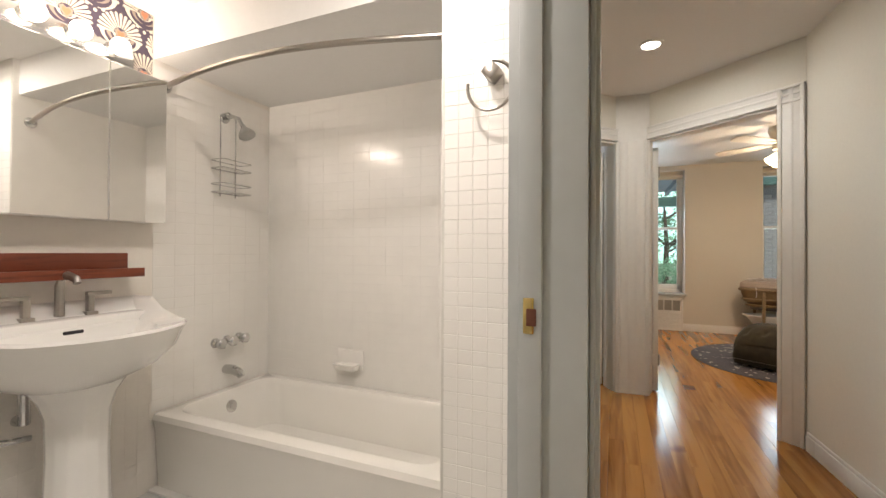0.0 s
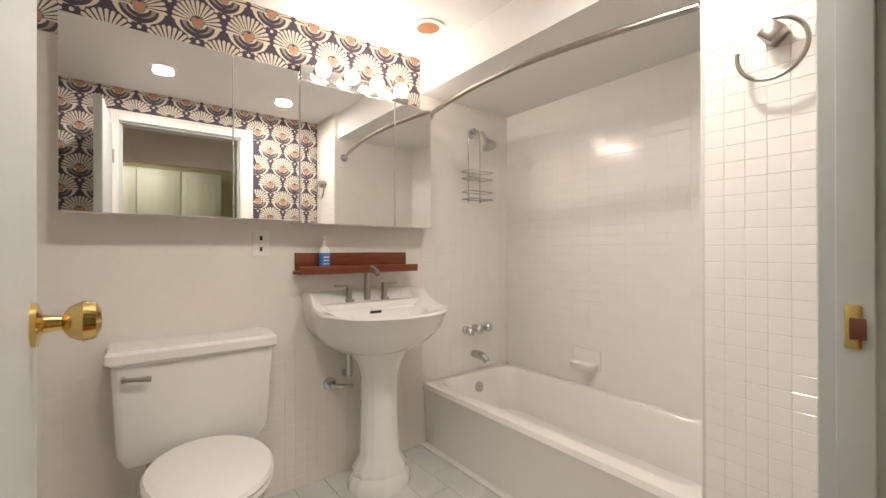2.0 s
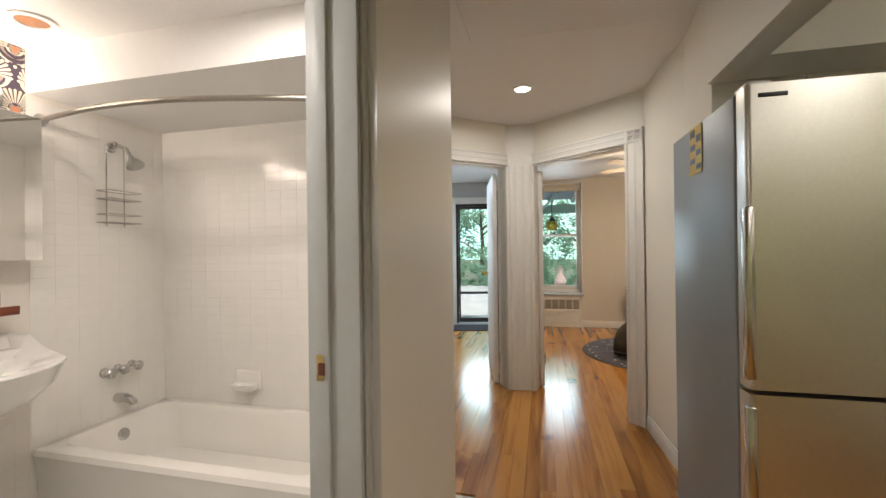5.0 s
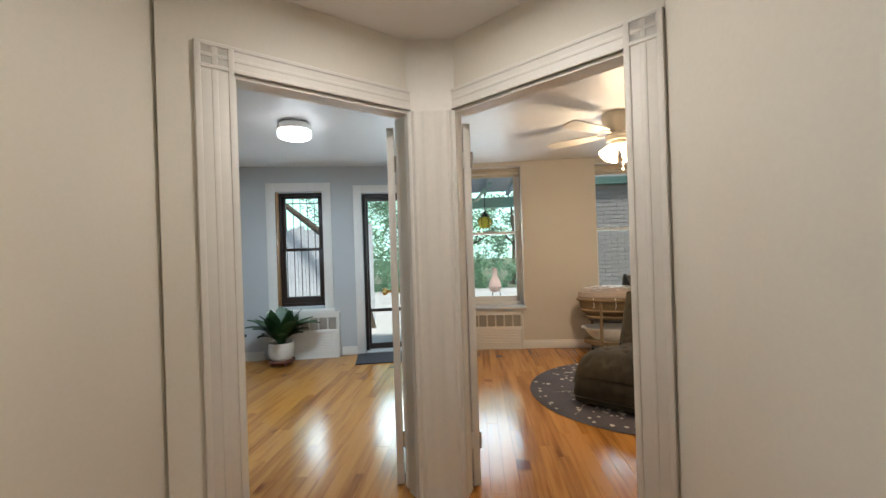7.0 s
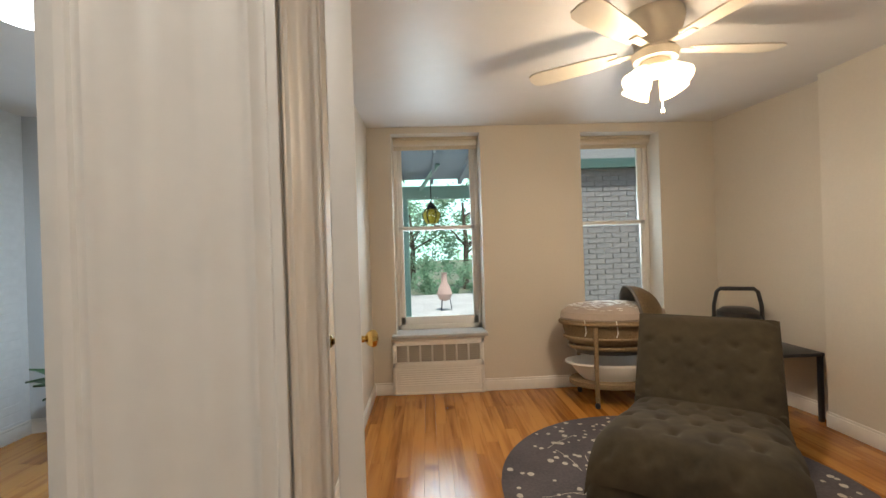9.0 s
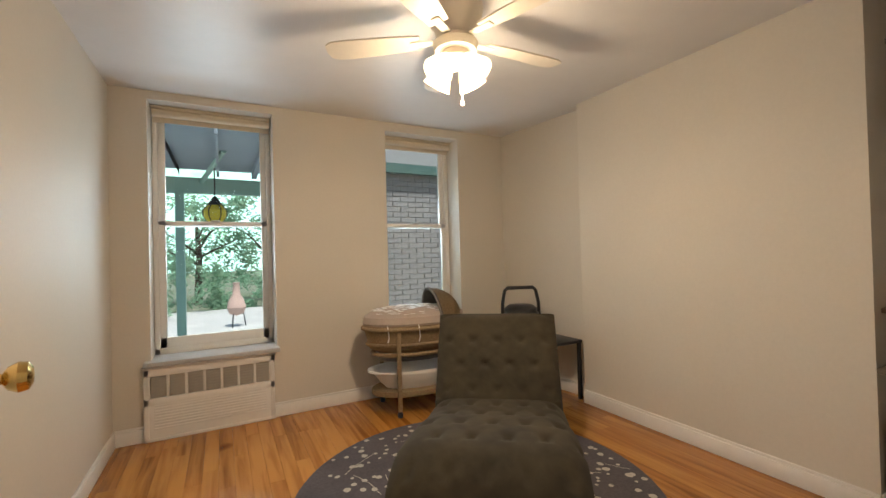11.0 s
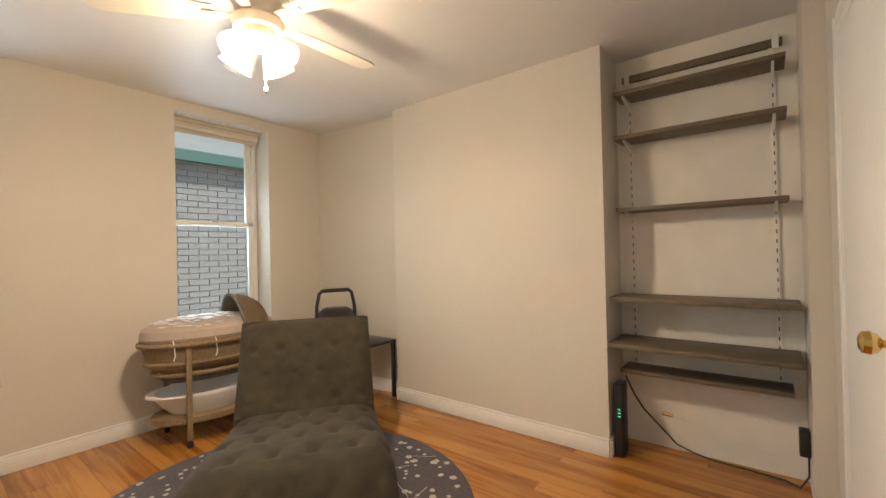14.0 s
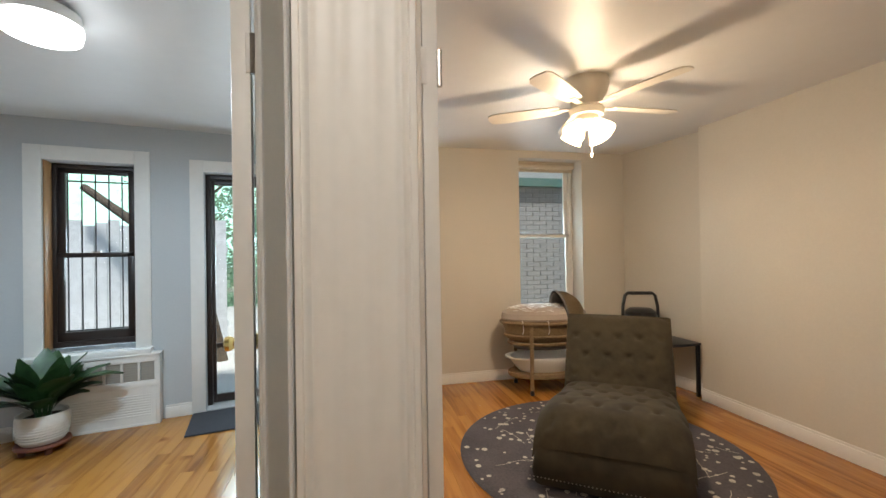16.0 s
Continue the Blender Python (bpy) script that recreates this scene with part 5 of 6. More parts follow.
CW, CL = 0.385, 0.86
ch = thing("lounge_chair", "armless olive-grey velvet lounge chair with button tufting on the rug", "lounge chair", pose(2.27, 5.73, 0.0125, 0, 0, -36))
bt = [((i + (0.5 if j % 2 else 0.0) + 0.5) / 5, (j + 0.6) / 5) for j in range(5) for i in range(5) if (i + (0.5 if j % 2 else 0)) < 4.6]
def edge(u):
    return 1 - abs(2 * u - 1) ** 8
def seat_fn(u, v, d):
    x, y = (2 * u - 1) * CW, v * CL
    z = 0.40 - 0.05 * v + 0.035 * math.sin(math.pi * min(1, v * 1.3)) - 0.024 * d
    z -= 0.07 * (1 - edge(u)) + 0.17 * max(0, (0.28 - v) / 0.28) ** 2
    return (x, y - 0.03 * (1 - max(0, (0.1 - v) / 0.1)), z)
def flare(bm):
    """The seat widens and runs out towards its foot."""
    for v in bm.verts:
        k = min(1.0, max(0.0, 1 - v.co.y / CL))
        v.co.x = v.co.x * (1 + 0.07 * k) - 0.038 * k
        v.co.y -= 0.10 * k
    return bm
bm = flare(tufted(60, 66, seat_fn, bt))
part("seat", bm, M["velvet"], ch)
out = []
for z, g in ((0.03, -0.02), (0.10, 0.0), (0.19, -0.01), (0.24, -0.05)):
    out.append(rounded(-CW - max(g, -0.01), -0.02 - g - 0.10 * (0.33 - z), CW + max(g, -0.01), CL + 0.1, 0.05, z, 4))
part("seat_base", flare(loft(out)), M["velvet"], ch)
bl = Vector((0, 0.28, 0.465))
def back_fn(u, v, d):
    x = (2 * u - 1) * CW * (1 - 0.0 * v)
    nrm = Vector((0, -0.86, 0.5))
    p = Vector((x, CL - 0.05, 0.30)) + bl * v * 1.15
    p -= nrm * (0.018 * d + 0.05 * (1 - edge(u)) + 0.05 * max(0, (v - 0.9) / 0.1) ** 2)
    return p
bb = [((i + (0.5 if j % 2 else 0.0) + 0.5) / 5, (j + 0.7) / 4) for j in range(4) for i in range(5) if (i + (0.5 if j % 2 else 0)) < 4.6 and j < 3]
bm = tufted(60, 50, back_fn, bb)
part("backrest", bm, M["velvet"], ch)
def slice_ring(v, z=0):
    p = Vector((0, CL - 0.05, 0.30)) + bl * v * 1.15
    n = Vector((0, -0.86, 0.5))
    return [tuple(p + Vector((x, 0, 0)) - n * o) for x, o in ((-CW, 0.05), (-CW, 0.13), (-CW + 0.03, 0.15), (CW - 0.03, 0.15), (CW, 0.13), (CW, 0.05), (CW - 0.03, 0.032), (-CW + 0.03, 0.032))]
part("back_shell", loft([slice_ring(0.0), slice_ring(0.5), slice_ring(0.9), slice_ring(0.985)]), M["velvet"], ch)
part("back_base", box((-CW, CL - 0.02, 0.03), (CW, CL + 0.14, 0.34), 0.03), M["velvet"], ch)
for x in (-0.33, 0.33):
    for y in (0.05, CL + 0.04):
        part("leg", turned([(0.02, 0.0), (0.026, 0.05), (0.0, 0.05)], 12, m=pose(x, y, 0)), M["blackwood"], ch)
for k in range(40):
    part("nail_head", turned([(0.0, 0), (0.005, 0.001), (0.004, 0.003), (0.0, 0.004)], 6, m=pose(-CW - 0.068 + k * (2 * CW + 0.045) / 39, -0.138, 0.075, 90, 0, 0)), M["nickel"], ch)

bs = thing("bassinet", "tan wicker bassinet on a wooden stand with a folded hood", "bassinet", pose(2.71, 7.48, 0, 0, 0, -6) @ Matrix.Diagonal((1, 1, 1.09, 1)))
def ell(rx, ry, z, n=36, cx=0.0):
    return [(cx + rx * math.cos(k * math.tau / n), ry * math.sin(k * math.tau / n), z) for k in range(n)]
part("basket", loft([ell(0.33, 0.17, 0.44), ell(0.38, 0.205, 0.47), ell(0.42, 0.235, 0.60), ell(0.43, 0.245, 0.635), ell(0.41, 0.225, 0.636), ell(0.38, 0.20, 0.50)]), M["wicker"], bs)
for z, r in ((0.50, 0.012), (0.615, 0.015)):
    part("basket_rim", tube(ell(0.40 + (z - 0.5) * 0.28, 0.222 + (z - 0.5) * 0.23, z), r, 8, closed=True), M["wicker"], bs)
part("bedding", loft([ell(0.40, 0.215, 0.60), ell(0.43, 0.245, 0.65), ell(0.42, 0.235, 0.695), ell(0.35, 0.19, 0.735), ell(0.22, 0.11, 0.75), ell(0.08, 0.04, 0.753)]), M["bedding"], bs, "taupe bedding with white spots")
rb = random.Random(3)
bm = bmesh.new()
for k in range(130):
    a, r = rb.random() * math.tau, 0.93 * math.sqrt(rb.random())
    x, y = 0.42 * r * math.cos(a), 0.235 * r * math.sin(a)
    z = 0.754 - 0.008 * r if r < 0.52 else 0.752 - 0.06 * (r - 0.52) if r < 0.82 else 0.736 - 0.24 * (r - 0.82)
    s = rb.uniform(0.017, 0.028)
    bm.faces.new([bm.verts.new((x + s * math.cos(i * math.tau / 7), y + s * math.sin(i * math.tau / 7), z + 0.002)) for i in range(7)])
tagged(part("bedding_spots", bm, M["plasticwhite"], bs, smooth=False), kind="stuff")
hood = []
for k in range(7):
    a = radians(8 + k * 15)
    ring = []
    for j in range(13):
        b = math.pi * j / 12
        ring.append((0.16 + 0.24 * math.cos(a) * math.sin(b) * 1.0 + 0.0, 0.235 * math.cos(b), 0.635 + 0.24 * math.sin(a) * math.sin(b)))
    hood.append(ring)
tmp = bmesh.new()
hv = [[tmp.verts.new(p) for p in r] for r in hood]
for a, b in zip(hv, hv[1:]):
    for k in range(12):
        tmp.faces.new((a[k], a[k + 1], b[k + 1], b[k]))
bmesh.ops.solidify(tmp, geom=tmp.faces[:], thickness=0.008)
part("hood", tmp, [M["wicker"]], bs, "tan hood with a grey lining")
tmp = bmesh.new()
hv = [[tmp.verts.new((0.16 + (p[0] - 0.16) * 0.94, p[1] * 0.95, 0.635 + (p[2] - 0.635) * 0.94)) for p in r] for r in hood]
for a, b in zip(hv, hv[1:]):
    for k in range(12):
        tmp.faces.new((a[k], a[k + 1], b[k + 1], b[k]))
part("hood_lining", tube(hood[-1], 0.012, 8, tmp), M["greycloth"], bs, "grey cloth lining")
part("stand_ring", tube(ell(0.36, 0.20, 0.43), 0.014, 8, closed=True), M["wicker"], bs)
part("lower_tray", loft([ell(0.36, 0.20, 0.13), ell(0.37, 0.21, 0.14), ell(0.37, 0.21, 0.17), ell(0.35, 0.19, 0.172)]), M["wicker"], bs)
for x, y in ((-0.20, -0.205), (0.30, -0.16), (-0.24, 0.19), (0.30, 0.16)):
    part("leg", box((x - 0.016, y - 0.012, 0.045), (x + 0.016, y + 0.012, 0.62), 0.004), M["wicker"], bs)
    part("caster", turned([(0, 0), (0.018, 0.006), (0.022, 0.022), (0.018, 0.038), (0, 0.046)], 12, m=pose(x, y, 0)), M["black"], bs)
for x in (-0.28, -0.05, 0.18):
    y = -0.25 * math.sqrt(1 - (x / 0.44) ** 2) - 0.006
    part("ribbon", tube([(x, y + 0.02, 0.645), (x, y, 0.63), (x + 0.006, y - 0.004, 0.56), (x - 0.004, y - 0.004, 0.53)], 0.004, 6), M["plasticwhite"], bs, "white tie ribbon")
part("stored_blanket", loft([ell(0.30, 0.16, 0.375), ell(0.32, 0.175, 0.40), ell(0.30, 0.16, 0.428)]), M["greycloth"], bs)
tb = thing("baby_bath", "white plastic baby bath on the bassinet's lower tray", "baby bath", pose(2.71, 7.48, 0.173, 0, 0, -6))
part("tub", loft([ell(0.24, 0.12, 0.0), ell(0.30, 0.16, 0.06), ell(0.36, 0.20, 0.14), ell(0.40, 0.20, 0.15), ell(0.40, 0.20, 0.165), ell(0.35, 0.19, 0.155), ell(0.28, 0.14, 0.06)]), M["plasticwhite"], tb)
st = thing("side_table", "small black metal table against the wall", "table", pose(3.62, 6.86, 0, 0, 0, 0))
part("tabletop", box((0.0, 0.0, 0.47), (0.33, 0.60, 0.495), 0.005), M["blackwood"], st)
for x, y in ((0.005, 0.01), (0.30, 0.01), (0.005, 0.56), (0.30, 0.56)):
    part("leg", box((x, y, 0), (x + 0.028, y + 0.028, 0.47), 0.003), M["blackwood"], st)
cs = thing("infant_car_seat", "black infant car seat with its carry handle raised", "car seat", pose(3.60, 7.22, 0.496, 0, 0, -25) @ Matrix.Diagonal((0.85, 0.85, 0.95, 1)))
part("shell", loft([ell(0.12, 0.16, 0.0), ell(0.16, 0.24, 0.08), ell(0.18, 0.28, 0.20), ell(0.17, 0.26, 0.24), ell(0.13, 0.21, 0.20), ell(0.09, 0.14, 0.08)]), M["black"], cs)
part("hood", loft([ell(0.17, 0.16, 0.22, cx=0.0), ell(0.165, 0.15, 0.27), ell(0.12, 0.10, 0.30)]), M["black"], cs)
part("carry_handle", tube([(-0.19, 0.0, 0.18), (-0.185, 0, 0.32), (-0.16, 0, 0.43), (-0.13, 0, 0.455), (0.13, 0, 0.455), (0.16, 0, 0.43), (0.185, 0, 0.32), (0.19, 0.0, 0.18)], 0.017, 10), M["black"], cs)

# niche shelves
for z, d, y0, y1 in ((2.165, 0.20, 4.235, 5.05), (1.90, 0.20, 4.235, 5.05), (1.462, 0.19, 4.235, 5.05), (0.93, 0.27, 4.20, 5.075), (0.665, 0.33, 4.20, 5.08), (0.49, 0.19, 4.235, 5.045)):
    s = thing("niche_shelf", "dark brown shelf board on wall brackets in the niche", "shelf", pose(0, 0, z), "niche shelves")
    part("board", box((4.222 - d, y0, -0.012), (4.222, y1, 0.012), 0.003), M["shelfwood"], s)
    for y in (y0 + 0.05, y1 - 0.05):
        bm = loft([[(4.238, y - 0.006, -0.012), (4.238, y + 0.006, -0.012), (4.238 - d * 0.95, y + 0.006, -0.012), (4.238 - d * 0.95, y - 0.006, -0.012)], [(4.238, y - 0.006, -0.06), (4.238, y + 0.006, -0.06), (4.238 - d * 0.9, y + 0.006, -0.022), (4.238 - d * 0.9, y - 0.006, -0.022)]])
        part("bracket", bm, M["trim"] if z > 0.6 else M["shelfwood"], s)
for y in (4.285, 5.0):
    rl = thing("shelf_standard", "white slotted metal shelf rail screwed to the niche wall", "shelf rail", group="shelf rails")
    part("rail", box((4.226, y - 0.012, 0.42), (4.2395, y + 0.012, 2.36), 0.002), M["trim"], rl)
    for k in range(36):
        part("slot", box((4.2252, y - 0.003, 0.46 + k * 0.052), (4.2262, y + 0.003, 0.482 + k * 0.052)), M["greycloth"], rl)
bar = thing("wall_batten", "dark wooden batten at the top of the niche", "batten")
part("batten", box((4.205, 4.24, 2.285), (4.239, 5.04, 2.325), 0.003), M["shelfwood"], bar)
for y in (4.27, 5.01):
    part("clip", box((4.198, y - 0.015, 2.27), (4.206, y + 0.015, 2.34), 0.002), M["trim"], bar)
rt = thing("modem", "black upright modem with green lights on the floor of the niche", "modem", pose(3.955, 5.045, 0.19))
part("case", box((-0.02, -0.03, -0.188), (0.10, 0.02, 0.24), 0.008), M["black"], rt)
for k in range(3):
    part("indicator", box((-0.022, -0.02, 0.05 + 0.02 * k), (-0.0195, -0.005, 0.056 + 0.02 * k)), M["led"], rt)
cb = thing("power_cord", "dark cable running along the niche wall to a plug", "cable")
part("cable", tube([(4.08, 5.03, 0.45), (4.12, 4.99, 0.33), (4.16, 4.95, 0.24), (4.20, 4.85, 0.12), (4.20, 4.78, 0.05), (4.21, 4.70, 0.02), (4.20, 4.62, 0.008), (4.19, 4.45, 0.006), (4.17, 4.28, 0.007), (4.12, 4.22, 0.01), (4.06, 4.19, 0.10), (4.05, 4.19, 0.22)], 0.005, 6), M["cord"], cb)
part("white_cable", tube([(4.232, 4.90, 0.20), (4.236, 4.75, 0.19), (4.236, 4.55, 0.13), (4.236, 4.30, 0.09)], 0.004, 6), M["trim"], cb, "thin white cable")
part("cable_joint", tube([(4.225, 4.86, 0.21), (4.225, 4.80, 0.205)], 0.011, 8), M["brass"], cb)
part("plug", box((4.03, 4.182, 0.20), (4.09, 4.225, 0.33), 0.006), M["black"], cb, "black plug adapter")

# ---- garden room things ----
tbx = thing("childrens_table", "low black wooden children's table beside the brick wall", "table", pose(-1.87, 5.77, 0))
part("tabletop", box((0, 0, 0.47), (0.50, 0.81, 0.495), 0.004), M["blackwood"], tbx)
part("apron", box((0.03, 0.03, 0.41), (0.47, 0.78, 0.47), 0.002), M["blackwood"], tbx)
for x in (0.02, 0.44):
    for y in (0.03, 0.63):
        part("leg", box((x, y, 0), (x + 0.042, y + 0.042, 0.47), 0.004), M["blackwood"], tbx)
def childs_chair(m):
    c = thing("childrens_chair", "small black wooden children's chair with a curved top rail", "chair", m, "children's chairs")
    part("seat", box((-0.15, -0.15, 0.25), (0.15, 0.15, 0.27), 0.006), M["blackwood"], c)
    for x in (-0.14, 0.115):
        part("front_leg", box((x, -0.14, 0), (x + 0.028, -0.112, 0.25), 0.003), M["blackwood"], c)
        part("back_post", box((x, 0.115, 0), (x + 0.028, 0.143, 0.52), 0.003), M["blackwood"], c)
        part("side_rail", box((x + 0.006, -0.11, 0.09), (x + 0.022, 0.115, 0.115), 0.002), M["blackwood"], c)
    part("top_rail", loft([[(x, 0.12, z) for x, z in ((-0.145, 0.47), (0.145, 0.47), (0.145, 0.53), (0.07, 0.55), (-0.07, 0.55), (-0.145, 0.53))], [(x, 0.14, z) for x, z in ((-0.145, 0.47), (0.145, 0.47), (0.145, 0.53), (0.07, 0.55), (-0.07, 0.55), (-0.145, 0.53))]]), M["blackwood"], c)
    part("mid_rail", box((-0.12, 0.122, 0.37), (0.12, 0.138, 0.40), 0.002), M["blackwood"], c)
    return c
c1 = childs_chair(pose(-1.67, 6.43, 0, 0, 0, 0))
copy_thing(c1, pose(-1.47, 5.45, 0, 0, 0, 180))
pp = thing("potted_plant", "leafy green peace lily in a white ribbed pot", "plant", pose(-1.29, 7.18, 0.075))
part("pot", turned([(0.0, 0.0), (0.115, 0.0), (0.135, 0.03), (0.148, 0.10), (0.148, 0.17), (0.14, 0.20), (0.125, 0.20), (0.12, 0.16), (0.0, 0.15)], 36, flute=0.0), M["pot"], pp)
for k in range(8):
    part("pot_ridge", tube(ell(0.133 + 0.016 * math.sin(math.pi * (k + 1) / 9), 0.133 + 0.016 * math.sin(math.pi * (k + 1) / 9), 0.035 + k * 0.019, 30), 0.004, 5, closed=True), M["pot"], pp)
part("soil", turned([(0.0, 0.165), (0.118, 0.165), (0.118, 0.155), (0.0, 0.155)], 20), M["bark"], pp)
rp = random.Random(11)
for k in range(56):
    a, ln, lean = rp.random() * math.tau, rp.uniform(0.24, 0.46), rp.uniform(0.15, 1.0)
    bm = bmesh.new()
    base = Vector((0.04 * math.cos(a), 0.04 * math.sin(a), 0.16))
    dirv = Vector((math.cos(a), math.sin(a), 0))
    sidev = Vector((-math.sin(a), math.cos(a), 0))
    pv = []
    for i in range(8):
        u = i / 7
        th = lean * u * 1.5
        p = base + dirv * ln * (math.sin(th * 0.9) * u * 0.9 + 0.05 * u) + Vector((0, 0, ln * (u * math.cos(th * 0.7))))
        wdt = 0.004 if u < 0.30 else 0.088 * math.sin(math.pi * min(1, (u - 0.30) / 0.70 * 0.92 + 0.06)) + 0.002
        pv.append((bm.verts.new(p - sidev * wdt + Vector((0, 0, 0.012 if u > .42 else 0))), bm.verts.new(p), bm.verts.new(p + sidev * wdt + Vector((0, 0, 0.012 if u > .42 else 0)))))
    for q, r in zip(pv, pv[1:]):
        bm.faces.new((q[0], q[1], r[1], r[0]))
        bm.faces.new((q[1], q[2], r[2], r[1]))
    part("leaf", bm, M["foil"], pp)
ps = thing("plant_stand", "low red-brown wooden plant stand on casters", "plant stand", pose(-1.29, 7.18, 0))
part("top", turned([(0, 0.05), (0.15, 0.05), (0.155, 0.06), (0.15, 0.074), (0, 0.074)], 28), M["terracotta"], ps)
for a in (45, 135, 225, 315):
    part("caster", turned([(0, 0), (0.02, 0.005), (0.022, 0.03), (0.012, 0.05), (0, 0.05)], 10, m=pose(0.11 * math.cos(radians(a)), 0.11 * math.sin(radians(a)), 0)), M["terracotta"], ps)

# ---- outside ----
solid("ground", box((-60, 8.34, -0.30), (60, 120, -0.20)), M["ground"], "garden ground with paving and planting beds", "ground", kind="structure")
solid("patio", box((-5, 8.32, -0.20), (6, 17.0, -0.10), 0.01), M["paving"], "pale stone patio behind the house", "patio", kind="structure")
pr = thing("porch_roof", "grey boarded porch roof on green posts outside the window", "porch roof")
part("deck", box((0.2, 8.45, 2.42), (2.4, 10.6, 2.50)), M["porch"], pr)
for k in range(5):
    part("joist", box((0.4 + k * 0.45, 8.45, 2.34), (0.43 + k * 0.42, 10.6, 2.42)), M["porch"], pr)
part("beam", box((0.2, 10.5, 2.10), (2.4, 10.6, 2.30)), M["greenpaint"], pr)
for x in (0.80, 2.28):
    part("porch_post", box((x, 10.5, -0.1), (x + 0.10, 10.6, 2.10), 0.006), M["greenpaint"], pr)
part("brace", tube([(1.1, 10.5, 2.25), (1.35, 9.4, 2.42)], 0.03, 8), M["greenpaint"], pr)
ln = thing("hanging_lantern", "yellow glass lantern hanging under the porch roof", "lantern", pose(1.25, 9.9, 1.68) @ Matrix.Diagonal((1.05, 1.05, 1.0, 1)))
part("glass_body", turned([(0.0, 0), (0.07, 0.0), (0.11, 0.06), (0.115, 0.14), (0.07, 0.20), (0.0, 0.20)], 12), M["yellow"], ln, "yellow glass body")
part("cap", turned([(0.08, 0.20), (0.05, 0.25), (0.02, 0.30), (0.0, 0.31)], 12), M["black"], ln)
part("chain", tube([(0, 0, 0.30), (0, 0, 0.68)], 0.008, 6), M["black"], ln)
for a in range(0, 360, 60):
    part("cage_bar", tube([(0.072 * math.cos(radians(a)), 0.072 * math.sin(radians(a)), 0), (0.118 * math.cos(radians(a)), 0.118 * math.sin(radians(a)), 0.08), (0.118 * math.cos(radians(a)), 0.118 * math.sin(radians(a)), 0.14), (0.075 * math.cos(radians(a)), 0.075 * math.sin(radians(a)), 0.20)], 0.006, 5), M["black"], ln)
um = thing("garden_chiminea", "terracotta-coloured garden stove on the patio", "garden stove", pose(1.55, 13.6, -0.1) @ Matrix.Diagonal((0.8, 0.8, 0.85, 1)))
part("body", turned([(0.0, 0.25), (0.16, 0.30), (0.22, 0.45), (0.17, 0.62), (0.09, 0.75), (0.075, 1.0), (0.09, 1.03), (0, 1.03)], 20), M["clay"], um)
for a in (0, 120, 240):
    part("leg", tube([(0.20 * math.cos(radians(a)), 0.20 * math.sin(radians(a)), 0), (0.14 * math.cos(radians(a)), 0.14 * math.sin(radians(a)), 0.38)], 0.012, 6), M["black"], um)

def foliage(name, centre, size, count, leaf, seed, label, trunk=True, category="tree"):
    r = random.Random(seed)
    t = thing(name, label, category, pose(*centre))
    if trunk:
        tk = bmesh.new()
        tube([(0, 0, 0), (0.05, 0.02, size[2] * 0.5), (-0.04, 0.03, size[2] * 0.9)], [0.12, 0.09, 0.04], 10, tk)
        for k in range(6):
            a, z = r.random() * math.tau, size[2] * r.uniform(0.3, 0.75)
            tube([(0, 0, z), (size[0] * 0.4 * math.cos(a), size[1] * 0.4 * math.sin(a), z + 0.4), (size[0] * 0.75 * math.cos(a), size[1] * 0.75 * math.sin(a), z + 0.7)], [0.05, 0.03, 0.012], 6, tk)
        part("trunk", tk, M["bark"], t)
    clumps = [(Vector((r.uniform(-1, 1) * size[0], r.uniform(-1, 1) * size[1], (r.uniform(0.25, 1.0) if trunk else r.uniform(0.05, 0.9)) * size[2])), r.uniform(0.25, 0.5) * min(size)) for _ in range(26)]
    vs, fs = [], []
    for k in range(count):
        c, rad = clumps[k % 26]
        p = c + Vector((r.gauss(0, 0.5), r.gauss(0, 0.5), r.gauss(0, 0.42))) * rad
        if p.z < 0.02:
            continue
        d = Vector((r.uniform(-1, 1), r.uniform(-1, 1), r.uniform(-0.6, 0.6))).normalized()
        e = d.orthogonal().normalized()
        s = leaf * r.uniform(0.6, 1.3)
        i = len(vs)
        vs += [p - d * s, p + e * s * 0.45, p + d * s, p - e * s * 0.45]
        fs.append((i, i + 1, i + 2, i + 3))
    me = bpy.data.meshes.new("crown")
    me.from_pydata([tuple(v) for v in vs], [], fs)
    me.materials.append(M["tree"])
    cr = new("crown", me)
    cr.parent = t
    tagged(cr, "loose green leaves", kind="stuff")
for i, (x, y, z, sx, sy, sz) in enumerate(((-1.6, 14.5, -0.2, 1.6, 1.2, 3.4), (0.6, 15.5, -0.2, 1.8, 1.2, 3.2), (2.6, 15.0, -0.2, 1.6, 1.2, 3.6), (-3.6, 14.0, -0.2, 1.6, 1.2, 4.8), (5.0, 16.0, -0.2, 2.0, 1.4, 5.0))):
    foliage("garden_tree", (x, y + 4.5, z), (sx, sy, sz), 2600, 0.08, 20 + i, "leafy green garden tree with a loose crown")
for i, (x, y, sx, sz) in enumerate(((-0.9, 12.6, 0.9, 1.3), (0.3, 12.9, 0.8, 1.5), (1.5, 13.3, 0.9, 1.2), (2.8, 13.0, 1.0, 1.3), (-2.3, 12.8, 0.9, 1.4), (-0.2, 11.4, 0.5, 0.8))):
    foliage("garden_shrub", (x * 1.3, y + 4.2, -0.2), (sx, 0.5, sz), 2600, 0.05, 50 + i, "dense green garden shrub beside the patio", False, "shrub")
